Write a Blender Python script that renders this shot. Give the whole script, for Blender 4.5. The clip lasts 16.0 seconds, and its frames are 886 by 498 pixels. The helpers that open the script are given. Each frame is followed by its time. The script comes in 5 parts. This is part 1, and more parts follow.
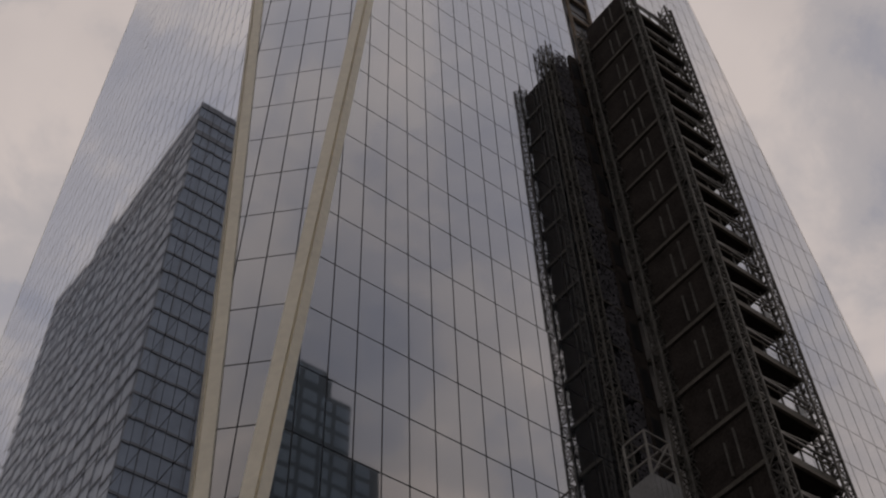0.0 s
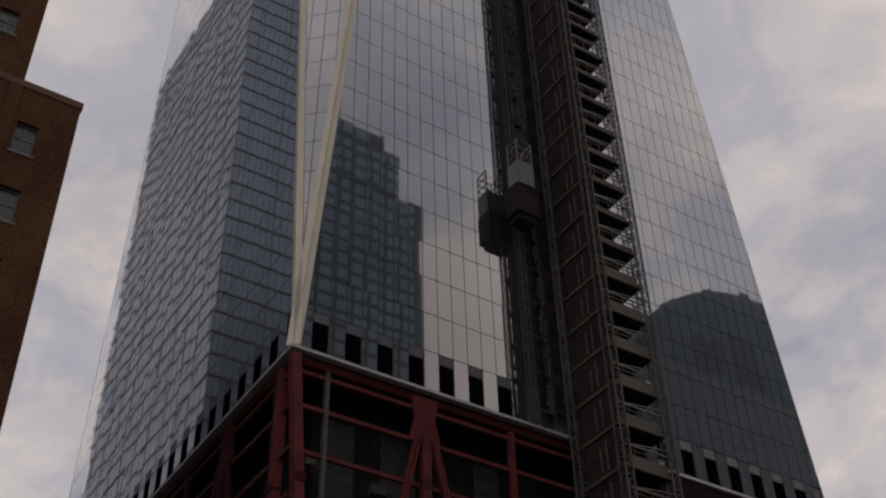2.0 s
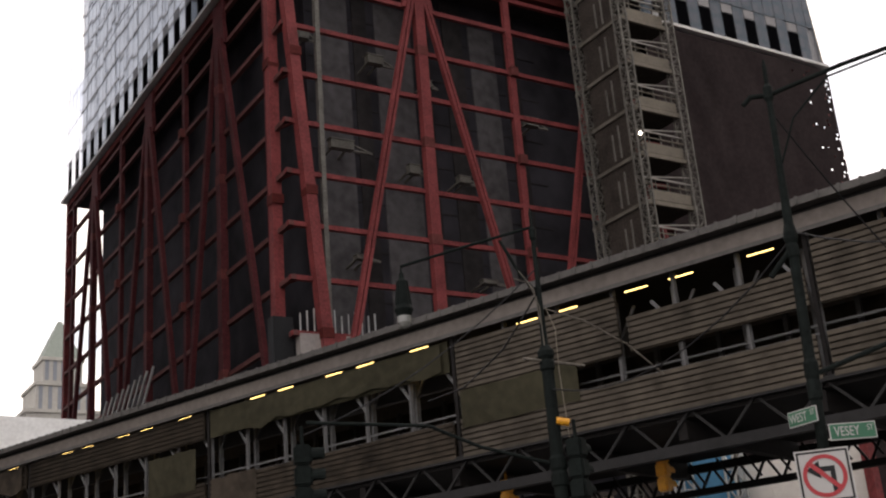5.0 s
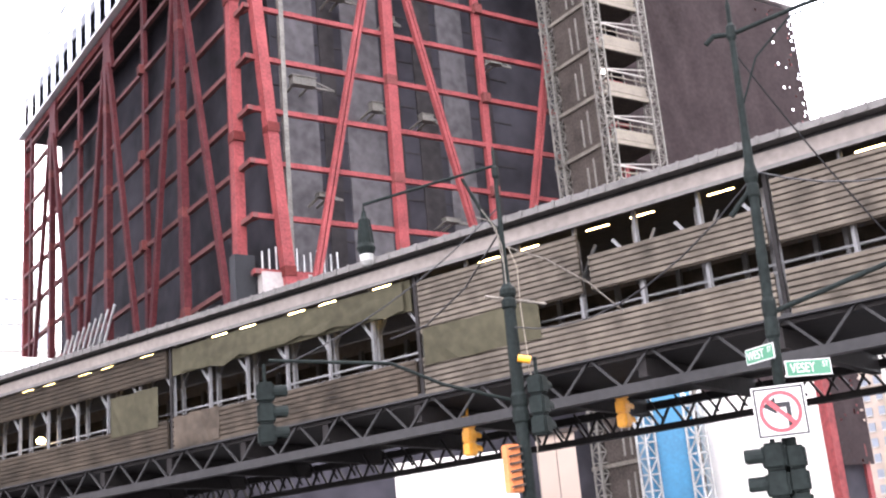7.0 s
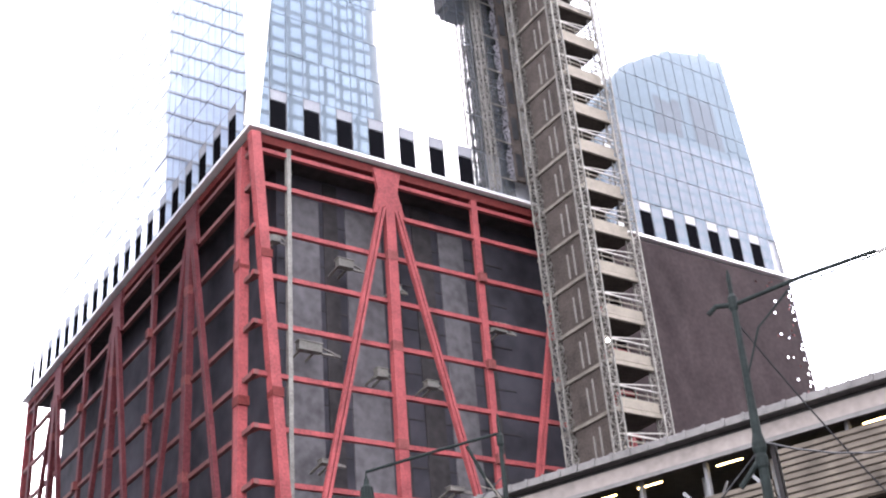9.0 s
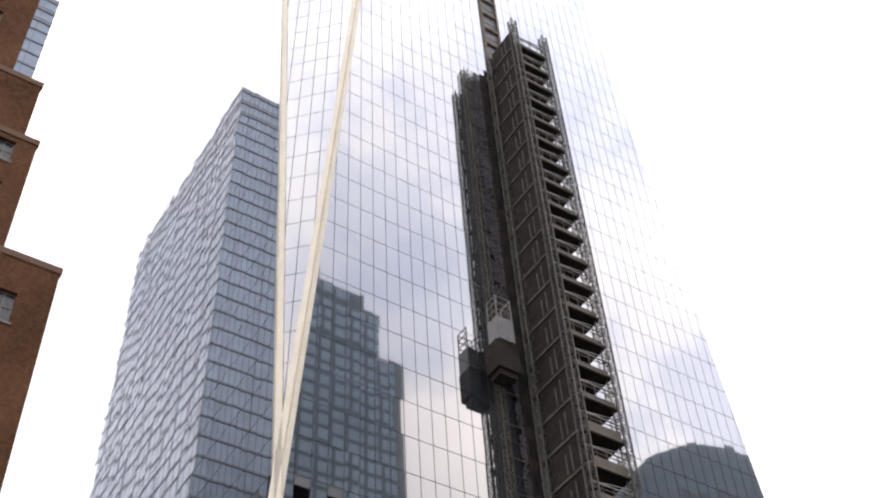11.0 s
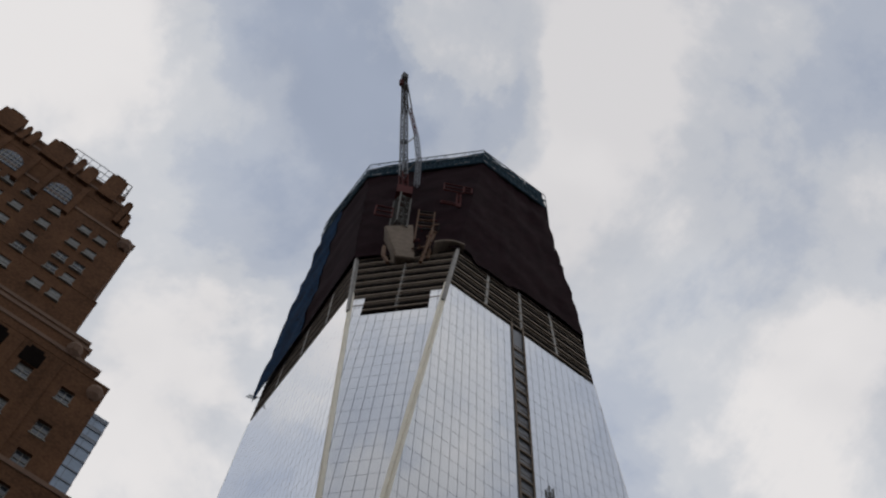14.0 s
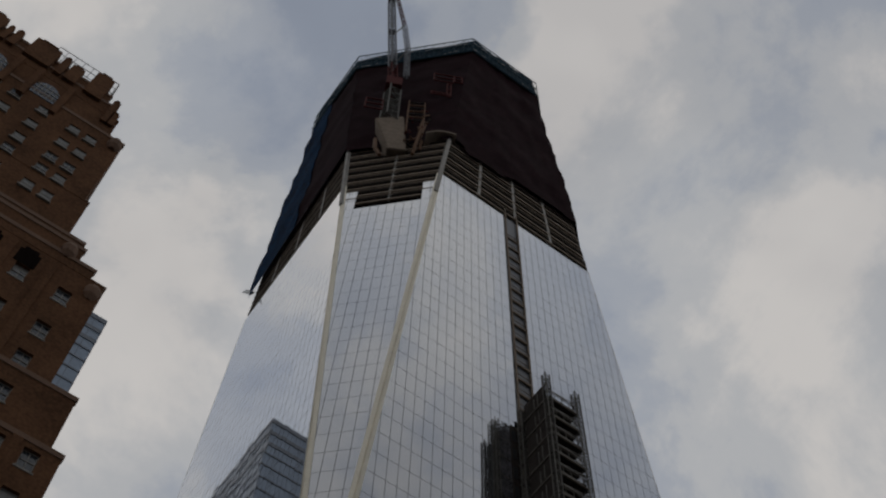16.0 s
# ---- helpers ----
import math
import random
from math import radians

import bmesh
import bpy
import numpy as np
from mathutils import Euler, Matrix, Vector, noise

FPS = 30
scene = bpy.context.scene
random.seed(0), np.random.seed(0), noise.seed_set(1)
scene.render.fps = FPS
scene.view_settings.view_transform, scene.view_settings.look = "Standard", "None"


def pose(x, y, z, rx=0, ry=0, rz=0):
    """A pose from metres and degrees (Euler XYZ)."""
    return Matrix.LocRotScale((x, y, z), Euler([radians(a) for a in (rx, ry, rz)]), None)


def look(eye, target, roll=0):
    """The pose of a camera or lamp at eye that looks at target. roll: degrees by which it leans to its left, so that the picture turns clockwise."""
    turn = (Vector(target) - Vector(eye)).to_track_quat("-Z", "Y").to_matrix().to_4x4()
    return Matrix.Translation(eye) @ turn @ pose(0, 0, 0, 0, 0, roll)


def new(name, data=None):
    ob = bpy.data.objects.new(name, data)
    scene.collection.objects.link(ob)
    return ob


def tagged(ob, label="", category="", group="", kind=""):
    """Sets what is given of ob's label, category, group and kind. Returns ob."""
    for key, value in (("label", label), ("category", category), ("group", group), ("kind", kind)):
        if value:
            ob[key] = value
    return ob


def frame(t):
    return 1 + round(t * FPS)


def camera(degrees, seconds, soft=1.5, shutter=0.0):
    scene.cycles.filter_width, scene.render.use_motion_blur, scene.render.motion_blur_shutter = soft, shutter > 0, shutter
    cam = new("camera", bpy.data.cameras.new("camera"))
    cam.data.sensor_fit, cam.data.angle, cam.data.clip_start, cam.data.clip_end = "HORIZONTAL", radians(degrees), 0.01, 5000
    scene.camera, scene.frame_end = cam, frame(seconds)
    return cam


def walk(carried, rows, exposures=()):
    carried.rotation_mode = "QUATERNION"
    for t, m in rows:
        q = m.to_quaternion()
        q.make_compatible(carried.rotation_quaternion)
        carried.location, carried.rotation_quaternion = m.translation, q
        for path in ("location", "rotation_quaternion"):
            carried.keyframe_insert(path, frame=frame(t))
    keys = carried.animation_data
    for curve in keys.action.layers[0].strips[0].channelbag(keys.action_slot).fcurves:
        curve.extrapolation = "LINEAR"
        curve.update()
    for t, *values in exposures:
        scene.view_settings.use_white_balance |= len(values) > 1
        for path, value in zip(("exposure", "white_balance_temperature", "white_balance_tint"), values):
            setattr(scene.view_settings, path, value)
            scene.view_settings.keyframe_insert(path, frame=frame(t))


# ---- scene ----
cam = camera(40.86, 16.0, soft=2.2)
EYE = (-63.37, -101.03, 1.7)


def row(t, yaw, pitch, roll, eye=EYE):
    return (t, pose(*eye, 90 + pitch, 0, yaw) @ pose(0, 0, 0, 0, 0, roll))


def between(a, b, k):
    return [p + (q - p) * k for p, q in zip(a, b)]


# opening push-out: four stations, joined evenly
NEAR = [(0.0, (-45.46, -63.63, 46.88, -38.8, 51.35, -2.61)), (0.5, (-50.35, -75.3, 32.27, -34.36, 49.81, -0.36)), (1.0, (-56.41, -87.11, 18.04, -33.42, 46.67, -0.04)), (1.5, (-62.76, -98.93, 3.93, -33.41, 42.27, -0.4))]
ROWS = []
for (t0, a), (t1, b) in zip(NEAR, NEAR[1:]):
    for i in range(5):
        v = between(a, b, i / 5)
        ROWS.append(row(t0 + (t1 - t0) * i / 5, *v[3:], eye=v[:3]))
ROWS.append(row(1.5, *NEAR[-1][1][3:], eye=NEAR[-1][1][:3]))
ROWS += [row(*r) for r in (
    (1.6, -33.26, 41.85, -0.88), (2.0, -33.9, 40.15, -1.76), (2.5, -34.41, 37.01, -3.23), (3.0, -34.52, 33.19, -4.56),
    (3.5, -34.61, 30.19, -5.53), (4.0, -34.7, 27.33, -5.77), (4.5, -32.94, 24.24, -4.31), (5.0, -32.84, 19.44, -4.92),
    (5.2, -33.02, 17.69, -4.94), (5.7, -33.5, 15.0, -5.0), (6.25, -33.9, 14.2, -5.1), (6.8, -34.3, 15.3, -5.2),
    (7.3, -34.62, 18.53, -5.24), (7.5, -34.8, 20.19, -5.16), (8.0, -35.05, 22.73, -5.48), (8.5, -35.49, 26.53, -5.31),
    (8.7, -35.49, 27.57, -5.17), (10.8, -35.71, 44.96, -4.72), (11.0, -35.78, 47.66, -4.23), (11.5, -35.93, 52.56, -2.76),
    (12.0, -35.53, 57.3, -1.48), (12.5, -34.53, 61.4, 0.56), (13.0, -33.3, 66.83, 3.31), (13.5, -32.25, 69.79, 4.96),
    (14.0, -31.98, 69.45, 5.23), (14.5, -31.96, 69.25, 5.19), (15.0, -32.21, 68.78, 4.63), (15.5, -32.51, 68.5, 4.16),
    (16.0, -33.71, 64.24, 2.2))]
walk(cam, ROWS, exposures=(
    (0.0, -1.5, 7000, 20), (1.0, -1.38, 7000, 20), (2.0, -1.25, 7000, 20), (3.0, -1.0, 7250, 19), (4.0, -0.55, 7300, 18), (4.5, -0.2, 7250, 17),
    (5.2, 1.05, 7200, 19), (7.3, 3.48, 6400, 22), (8.7, 3.4, 6300, 21), (10.8, 1.0, 6650, 18), (11.5, 0.25, 6700, 16), (12.0, -0.2, 6600, 13),
    (13.0, -0.66, 6450, 12), (14.0, -0.93, 6350, 12), (15.5, -1.33, 6350, 12), (16.0, -1.5, 6500, 11)))

# ---- sky and sun ----
world = bpy.data.worlds.new("sky")
scene.world = world
world.use_nodes = True
wn, wl = world.node_tree.nodes, world.node_tree.links
wn.clear()
SUN_EL, SUN_AZ = radians(42), radians(102)
sky = wn.new("ShaderNodeTexSky")
sky.sky_type, sky.sun_disc = "NISHITA", False
sky.sun_elevation, sky.sun_rotation = SUN_EL, SUN_AZ
coord = wn.new("ShaderNodeTexCoord")
sep = wn.new("ShaderNodeSeparateXYZ")
wl.new(coord.outputs["Generated"], sep.inputs[0])
lift = wn.new("ShaderNodeMath")
lift.operation, lift.inputs[1].default_value = "ADD", 0.25
wl.new(sep.outputs["Z"], lift.inputs[0])
floor_z = wn.new("ShaderNodeMath")
floor_z.operation, floor_z.inputs[1].default_value = "MAXIMUM", 0.08
wl.new(lift.outputs[0], floor_z.inputs[0])
plane = wn.new("ShaderNodeVectorMath")
plane.operation = "DIVIDE"
both = wn.new("ShaderNodeCombineXYZ")
for k in range(3):
    wl.new(floor_z.outputs[0], both.inputs[k])
wl.new(coord.outputs["Generated"], plane.inputs[0])
wl.new(both.outputs[0], plane.inputs[1])


def cloud_noise(scale, detail, rough, shift):
    mp = wn.new("ShaderNodeMapping")
    mp.inputs["Location"].default_value = shift
    wl.new(plane.outputs[0], mp.inputs[0])
    n = wn.new("ShaderNodeTexNoise")
    n.inputs["Scale"].default_value, n.inputs["Detail"].default_value = scale, detail
    n.inputs["Roughness"].default_value, n.inputs["Distortion"].default_value = rough, 0.25
    wl.new(mp.outputs[0], n.inputs["Vector"])
    return n.outputs["Fac"]


def ramp(fac, stops):
    r = wn.new("ShaderNodeValToRGB")
    r.color_ramp.interpolation = "EASE"
    while len(r.color_ramp.elements) < len(stops):
        r.color_ramp.elements.new(0.5)
    for e, (p, c) in zip(r.color_ramp.elements, stops):
        e.position, e.color = p, (*c, 1)
    wl.new(fac, r.inputs[0])
    return r.outputs["Color"]


# cloud masses by heading (east, north), breadth and weight: bright ones, then grey-blue gaps
# the last three bright ones are out of view, added to brighten the glass
BRIGHT = ((-0.14, 0.364, 0.071, 0.7), (-0.133, 0.302, 0.062, 0.9), (-0.191, 0.346, 0.052, 0.5), (0.019, 0.31, 0.052, 0.8), (-0.022, 0.323, 0.048, 0.3),
          (0.027, 0.453, 0.071, 0.7), (0.047, 0.499, 0.081, 0.6), (0.059, 0.565, 0.09, 0.5), (0.093, 0.451, 0.057, 0.5), (0.082, 0.153, 0.052, 1.2),
          (0.127, 0.182, 0.033, 1), (0.065, 0.185, 0.033, 0.5), (0.171, 0.102, 0.09, 0.9), (0.241, 0.064, 0.105, 0.9), (0.256, 0.172, 0.081, 0.7),
          (0.272, 0.246, 0.052, 0.6), (0.518, 0.201, 0.13, 1.3), (0.573, 0.303, 0.13, 1.2), (0.436, 0.26, 0.071, 0.3), (0.453, 0.166, 0.062, 0.3), (-0.162, 0.476, 0.2, 0.5), (0.476, -0.677, 0.13, 1.6), (0.453, -0.642, 0.11, 0.8))
GREY = ((0.006, 0.231, 0.09, -1), (0.081, 0.261, 0.062, -0.9), (-0.08, 0.249, 0.057, -0.5), (0.037, 0.379, 0.081, -0.8), (-0.025, 0.378, 0.052, -0.4),
        (0.163, 0.177, 0.043, -1.3), (0.121, 0.135, 0.038, -0.9), (0.346, 0.062, 0.09, -0.5), (0.346, -0.024, 0.081, -0.8), (0.334, 0.205, 0.052, -0.9),
        (0.405, 0.211, 0.062, -0.7), (0.422, 0.098, 0.081, -0.5), (0.102, 0.373, 0.057, -0.4))


def sky_math(op, a, b):
    m = wn.new("ShaderNodeMath")
    m.operation = op
    for k, v in enumerate((a, b)):
        if isinstance(v, (int, float)):
            m.inputs[k].default_value = v
        else:
            wl.new(v, m.inputs[k])
    return m.outputs[0]


def sky_vector(op, a, b):
    m = wn.new("ShaderNodeVectorMath")
    m.operation = op
    for k, v in enumerate((a, b)):
        if isinstance(v, tuple):
            m.inputs[k].default_value = v
        else:
            wl.new(v, m.inputs[k])
    return m


def ragged_heading(scale, reach):
    """The heading, pushed about by noise, so that the clouds have torn edges."""
    n = wn.new("ShaderNodeTexNoise")
    n.inputs["Scale"].default_value, n.inputs["Detail"].default_value, n.inputs["Roughness"].default_value = scale, 6, 0.6
    wl.new(coord.outputs["Generated"], n.inputs["Vector"])
    centred = sky_vector("SUBTRACT", n.outputs["Color"], (0.5, 0.5, 0.5)).outputs[0]
    pushed = sky_vector("MULTIPLY", centred, (reach, reach, reach)).outputs[0]
    return sky_vector("ADD", coord.outputs["Generated"], pushed).outputs[0]


heading = ragged_heading(10.0, 0.15)
mass = 0.0
for hx, hy, breadth, weight in BRIGHT + GREY:
    away = sky_vector("DISTANCE", heading, (hx, hy, math.sqrt(1 - hx * hx - hy * hy))).outputs["Value"]
    puff = wn.new("ShaderNodeMapRange")
    puff.interpolation_type = "SMOOTHERSTEP"
    puff.inputs["From Min"].default_value, puff.inputs["From Max"].default_value = breadth * 1.7, 0.0
    puff.inputs["To Max"].default_value = weight * (0.1 if hx < 0.3 or weight > 0 else 0.045)
    wl.new(away, puff.inputs["Value"])
    mass = sky_math("ADD", puff.outputs["Result"], mass)
drift = sky_math("MULTIPLY", sky_math("SUBTRACT", cloud_noise(4.2, 7, 0.6, (4.55, 2.6, 0.0)), 0.5), 0.9)
cover = ramp(cloud_noise(3.2, 4, 0.5, (1.3, 0.4, 0.0)), ((0.36, (0.84,) * 3), (0.56, (1.0,) * 3)))
shade = ramp(sky_math("ADD", sky_math("ADD", drift, 0.475), mass), ((0.3, (7.2, 8.1, 9.7)), (0.41, (9.0, 9.7, 10.8)), (0.5, (11.4, 11.7, 12.0)), (0.63, (15.0, 14.6, 14.1))))
mix = wn.new("ShaderNodeMix")
mix.data_type = "RGBA"
wl.new(cover, mix.inputs["Factor"])
wl.new(sky.outputs[0], mix.inputs["A"])
wl.new(shade, mix.inputs["B"])
back = wn.new("ShaderNodeBackground")
back.inputs["Strength"].default_value = 0.1
wl.new(mix.outputs["Result"], back.inputs["Color"])
out = wn.new("ShaderNodeOutputWorld")
wl.new(back.outputs[0], out.inputs["Surface"])

sun_data = bpy.data.lights.new("sun", "SUN")
sun_data.energy, sun_data.angle, sun_data.color = 0.8, radians(12), (1.0, 0.95, 0.88)
sun = new("sun", sun_data)
sun.matrix_world = look((290, -62, 328), (0, 0, 60))

# ---- materials ----


def material(name, color, rough=0.7, metal=0.0, vary=0.15, scale=1.0, fine=8.0, bump=0.0, per_piece=0.0, tint=None, shine=0.5):
    """Two scales of variation over a base colour, with an optional second tint for stains and a fine relief."""
    m = bpy.data.materials.new(name)
    m.use_nodes = True
    nt = m.node_tree
    n, l = nt.nodes, nt.links
    p = n["Principled BSDF"]
    p.inputs["Roughness"].default_value, p.inputs["Metallic"].default_value = rough, metal
    p.inputs["Specular IOR Level"].default_value = shine
    tc = n.new("ShaderNodeTexCoord")
    big = n.new("ShaderNodeTexNoise")
    big.inputs["Scale"].default_value, big.inputs["Detail"].default_value = scale, 4
    small = n.new("ShaderNodeTexNoise")
    small.inputs["Scale"].default_value, small.inputs["Detail"].default_value = scale * fine, 3
    for t in (big, small):
        l.new(tc.outputs["Object"], t.inputs["Vector"])
    add = n.new("ShaderNodeMath")
    add.operation = "ADD"
    l.new(big.outputs["Fac"], add.inputs[0])
    l.new(small.outputs["Fac"], add.inputs[1])
    rng = n.new("ShaderNodeMapRange")
    rng.inputs["From Min"].default_value, rng.inputs["From Max"].default_value = 0.6, 1.4
    l.new(add.outputs[0], rng.inputs["Value"])
    mx = n.new("ShaderNodeMix")
    mx.data_type = "RGBA"
    dark = tint or [c * (1 - 2 * vary) for c in color]
    mx.inputs["A"].default_value = (*dark, 1)
    mx.inputs["B"].default_value = (*[min(1, c * (1 + vary)) for c in color], 1)
    l.new(rng.outputs["Result"], mx.inputs["Factor"])
    last = mx.outputs["Result"]
    if per_piece:
        info = n.new("ShaderNodeObjectInfo")
        r2 = n.new("ShaderNodeMapRange")
        r2.inputs["To Min"].default_value, r2.inputs["To Max"].default_value = 1 - per_piece, 1 + per_piece
        l.new(info.outputs["Random"], r2.inputs["Value"])
        vm = n.new("ShaderNodeVectorMath")
        vm.operation = "SCALE"
        l.new(last, vm.inputs[0])
        l.new(r2.outputs["Result"], vm.inputs["Scale"])
        last = vm.outputs[0]
    l.new(last, p.inputs["Base Color"])
    if bump:
        b = n.new("ShaderNodeBump")
        b.inputs["Strength"].default_value, b.inputs["Distance"].default_value = bump, 0.02
        l.new(small.outputs["Fac"], b.inputs["Height"])
        l.new(b.outputs[0], p.inputs["Normal"])
    return m


def glowing(name, color, strength):
    m = material(name, color, 0.4)
    p = m.node_tree.nodes["Principled BSDF"]
    p.inputs["Emission Color"].default_value, p.inputs["Emission Strength"].default_value = (*color, 1), strength
    return m


M_GLASS = material("reflective_curtain_glass", (0.035, 0.04, 0.045), 0.08, 0.0, 0.1, 0.05, 6, per_piece=0.1)
gn, gl = M_GLASS.node_tree.nodes, M_GLASS.node_tree.links
gloss = gn.new("ShaderNodeBsdfGlossy")
gloss.inputs["Color"].default_value, gloss.inputs["Roughness"].default_value = (0.95, 0.95, 0.96, 1), 0.025
facing_w = gn.new("ShaderNodeLayerWeight")
facing_w.inputs["Blend"].default_value = 0.5
amount = gn.new("ShaderNodeMapRange")
amount.inputs["From Min"].default_value, amount.inputs["From Max"].default_value = 0.2, 0.85
amount.inputs["To Min"].default_value, amount.inputs["To Max"].default_value = 0.1, 0.95
gl.new(facing_w.outputs["Facing"], amount.inputs["Value"])
blend = gn.new("ShaderNodeMixShader")
gl.new(amount.outputs["Result"], blend.inputs[0])
gl.new(gn["Principled BSDF"].outputs[0], blend.inputs[1])
gl.new(gloss.outputs[0], blend.inputs[2])
gl.new(blend.outputs[0], gn["Material Output"].inputs["Surface"])
M_JOINT = material("dark_glazing_joint", (0.17, 0.172, 0.18), 0.5, 0.3)
M_TRIM = material("satin_steel_trim", (0.85, 0.78, 0.62), 0.5, 0.15, 0.06, 0.3)
M_LEDGE = material("pale_metal_ledge", (0.55, 0.54, 0.52), 0.5, 0.2, 0.08, 0.5)
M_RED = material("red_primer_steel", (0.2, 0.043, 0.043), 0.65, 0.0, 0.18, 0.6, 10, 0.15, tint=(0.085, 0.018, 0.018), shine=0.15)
# copies of the red steel for the left face: shade, then highlights, in the colour
M_RED_SHADE = material("shaded_side_red_steel", (0.075, 0.019, 0.021), 0.7, 0.0, 0.25, 0.6, shine=0.08)
M_PALE_RED = material("highlit_pink_steel", (0.12, 0.05, 0.047), 0.7, 0.0, 0.2, 0.8, shine=0.08)
M_SPLICE = material("brown_red_bolted_plate", (0.12, 0.036, 0.033), 0.75, 0.0, 0.25, 1.2, shine=0.08)
M_RED_DARK = material("dull_red_steel", (0.085, 0.017, 0.015), 0.7, 0.0, 0.2, 0.6, shine=0.08)
M_TAN_STEEL = material("fireproofed_steel", (0.24, 0.19, 0.145), 0.9, 0.0, 0.2, 0.8, 10, 0.3, shine=0.15)
M_ORANGE = material("orange_brown_steel", (0.12, 0.055, 0.02), 0.8)
# interior and core concrete are coloured dark for the shade behind the steel
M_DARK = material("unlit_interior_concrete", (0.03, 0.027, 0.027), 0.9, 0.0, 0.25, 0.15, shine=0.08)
M_CORE = material("shaded_stained_core", (0.033, 0.031, 0.036), 0.9, 0.0, 0.3, 0.1, 4, 0.0, shine=0.08)
M_NET = material("dark_maroon_netting", (0.021, 0.0095, 0.0115), 1.0, 0.0, 0.3, 0.25, 12, 0.3, shine=0.05)
M_NET_BASE = material("purple_brown_site_netting", (0.03, 0.022, 0.022), 1.0, 0.0, 0.2, 0.2, 12, 0.3, shine=0.05)
M_BLUE_NET = material("blue_debris_netting", (0.006, 0.032, 0.078), 1.0, 0.0, 0.3, 0.16, 7, 0.3, tint=(0.012, 0.012, 0.016), shine=0.05)
M_RIM = material("teal_safety_netting", (0.008, 0.034, 0.055), 0.9, 0.0, 0.4, 0.5, 12, 0.3, shine=0.1)
M_LOUVRE = material("black_louvre", (0.005, 0.005, 0.006), 0.9, shine=0.0)
M_GREYP = material("grey_panel", (0.15, 0.15, 0.158), 0.5, 0.2)
M_GALV = material("galvanised_steel", (0.42, 0.42, 0.4), 0.5, 0.6, 0.2, 1.5)
M_SCAF = material("weathered_scaffold_steel", (0.14, 0.125, 0.105), 0.7, 0.3, 0.25, 1.0, shine=0.15)
M_GREYCAGE = material("pale_grey_cage_paint", (0.24, 0.235, 0.225), 0.6, 0.0, 0.15, 0.8)
M_SCAF_PALE = material("dusty_lattice_steel", (0.3, 0.28, 0.25), 0.7, 0.2, 0.2, 0.8)
M_MAST = material("pale_weathered_lattice_paint", (0.145, 0.136, 0.12), 0.7, 0.2, 0.25, 0.8, shine=0.15)
M_NET_FINE = material("sooty_hoist_netting", (0.1, 0.095, 0.1), 1.0, 0.0, 0.3, 0.4, 10, 0.2, shine=0.05)
M_BOOM = material("pale_grey_boom_paint", (0.22, 0.23, 0.25), 0.6, 0.1, 0.2, 0.5, shine=0.2)
M_RUST = material("rusty_hoist_panel", (0.044, 0.036, 0.031), 0.8, 0.0, 0.3, 0.7, 8, 0.2, shine=0.08)
M_PLY = material("pale_plywood_guard", (0.17, 0.148, 0.118), 0.8, 0.0, 0.15, 1.0, shine=0.15)
M_WHITE = material("white_painted_steel", (0.72, 0.72, 0.7), 0.5, 0.0, 0.1, 0.8)
M_BRICK = material("brown_brick", (0.13, 0.064, 0.033), 0.95, 0.0, 0.28, 0.22, 14, 0.4, shine=0.1)
M_MIRRORED_SKY = material("pale_mirrored_sky", (0.19, 0.185, 0.17), 0.35, 0.0, 0.15, 0.6)
# near-black that holds the shade of deep recesses
M_NICHE = material("shaded_recess", (0.012, 0.009, 0.008), 1.0, 0.0, 0.3, 0.8, shine=0.0)
M_BEIGE = material("beige_apartment_brick", (0.32, 0.25, 0.2), 0.9, 0.0, 0.12, 0.05)
M_LACE = material("faded_teal_fence", (0.013, 0.05, 0.075), 0.8, 0.0, 0.3, 0.6)
M_STONE = material("buff_limestone_trim", (0.155, 0.085, 0.05), 0.85, 0.0, 0.15, 0.5, 10, 0.3)
M_WINDOW = material("window_pane", (0.05, 0.055, 0.065), 0.06, 0.0, 0.1, 0.5)
M_FRAME = material("pale_window_frame", (0.2, 0.185, 0.16), 0.6)
M_ASPHALT = material("asphalt", (0.05, 0.05, 0.052), 0.9, 0.0, 0.2, 0.3, 20, 0.3)
M_PAVE = material("pavement_concrete", (0.24, 0.215, 0.2), 0.9, 0.0, 0.15, 0.4, 12, 0.2)
M_PAVE_DULL = material("dull_grey_sheet", (0.085, 0.08, 0.082), 0.9, 0.0, 0.25, 0.15, shine=0.08)
M_KERB = material("granite_kerb", (0.35, 0.34, 0.33), 0.8)
M_ROOF = material("bridge_roof_metal", (0.068, 0.063, 0.058), 0.7, 0.3, 0.2, 0.8)
M_FASCIA = material("cream_bridge_fascia", (0.125, 0.108, 0.095), 0.6, 0.0, 0.15, 0.7, shine=0.15)
M_SCREEN = material("weathered_ribbed_screen", (0.042, 0.033, 0.0245), 0.7, 0.0, 0.4, 0.5, 4, 0.1, shine=0.08)
M_SCREEN_PALE = material("paler_ribbed_sheet", (0.07, 0.059, 0.046), 0.7, 0.0, 0.3, 0.5, 4, 0.1, shine=0.1)
M_SCREEN_DIM = material("darker_brown_sheet", (0.03, 0.0235, 0.017), 0.75, 0.0, 0.35, 0.4, 4, 0.1, shine=0.08)
M_TARP = material("green_grey_tarpaulin", (0.034, 0.031, 0.019), 0.8, 0.0, 0.2, 0.5, shine=0.08)
M_POST = material("pale_grey_post_paint", (0.08, 0.08, 0.08), 0.6)
M_TRUSS = material("grey_truss_paint", (0.017, 0.0165, 0.0165), 0.6, 0.1, 0.2, 0.8, shine=0.15)
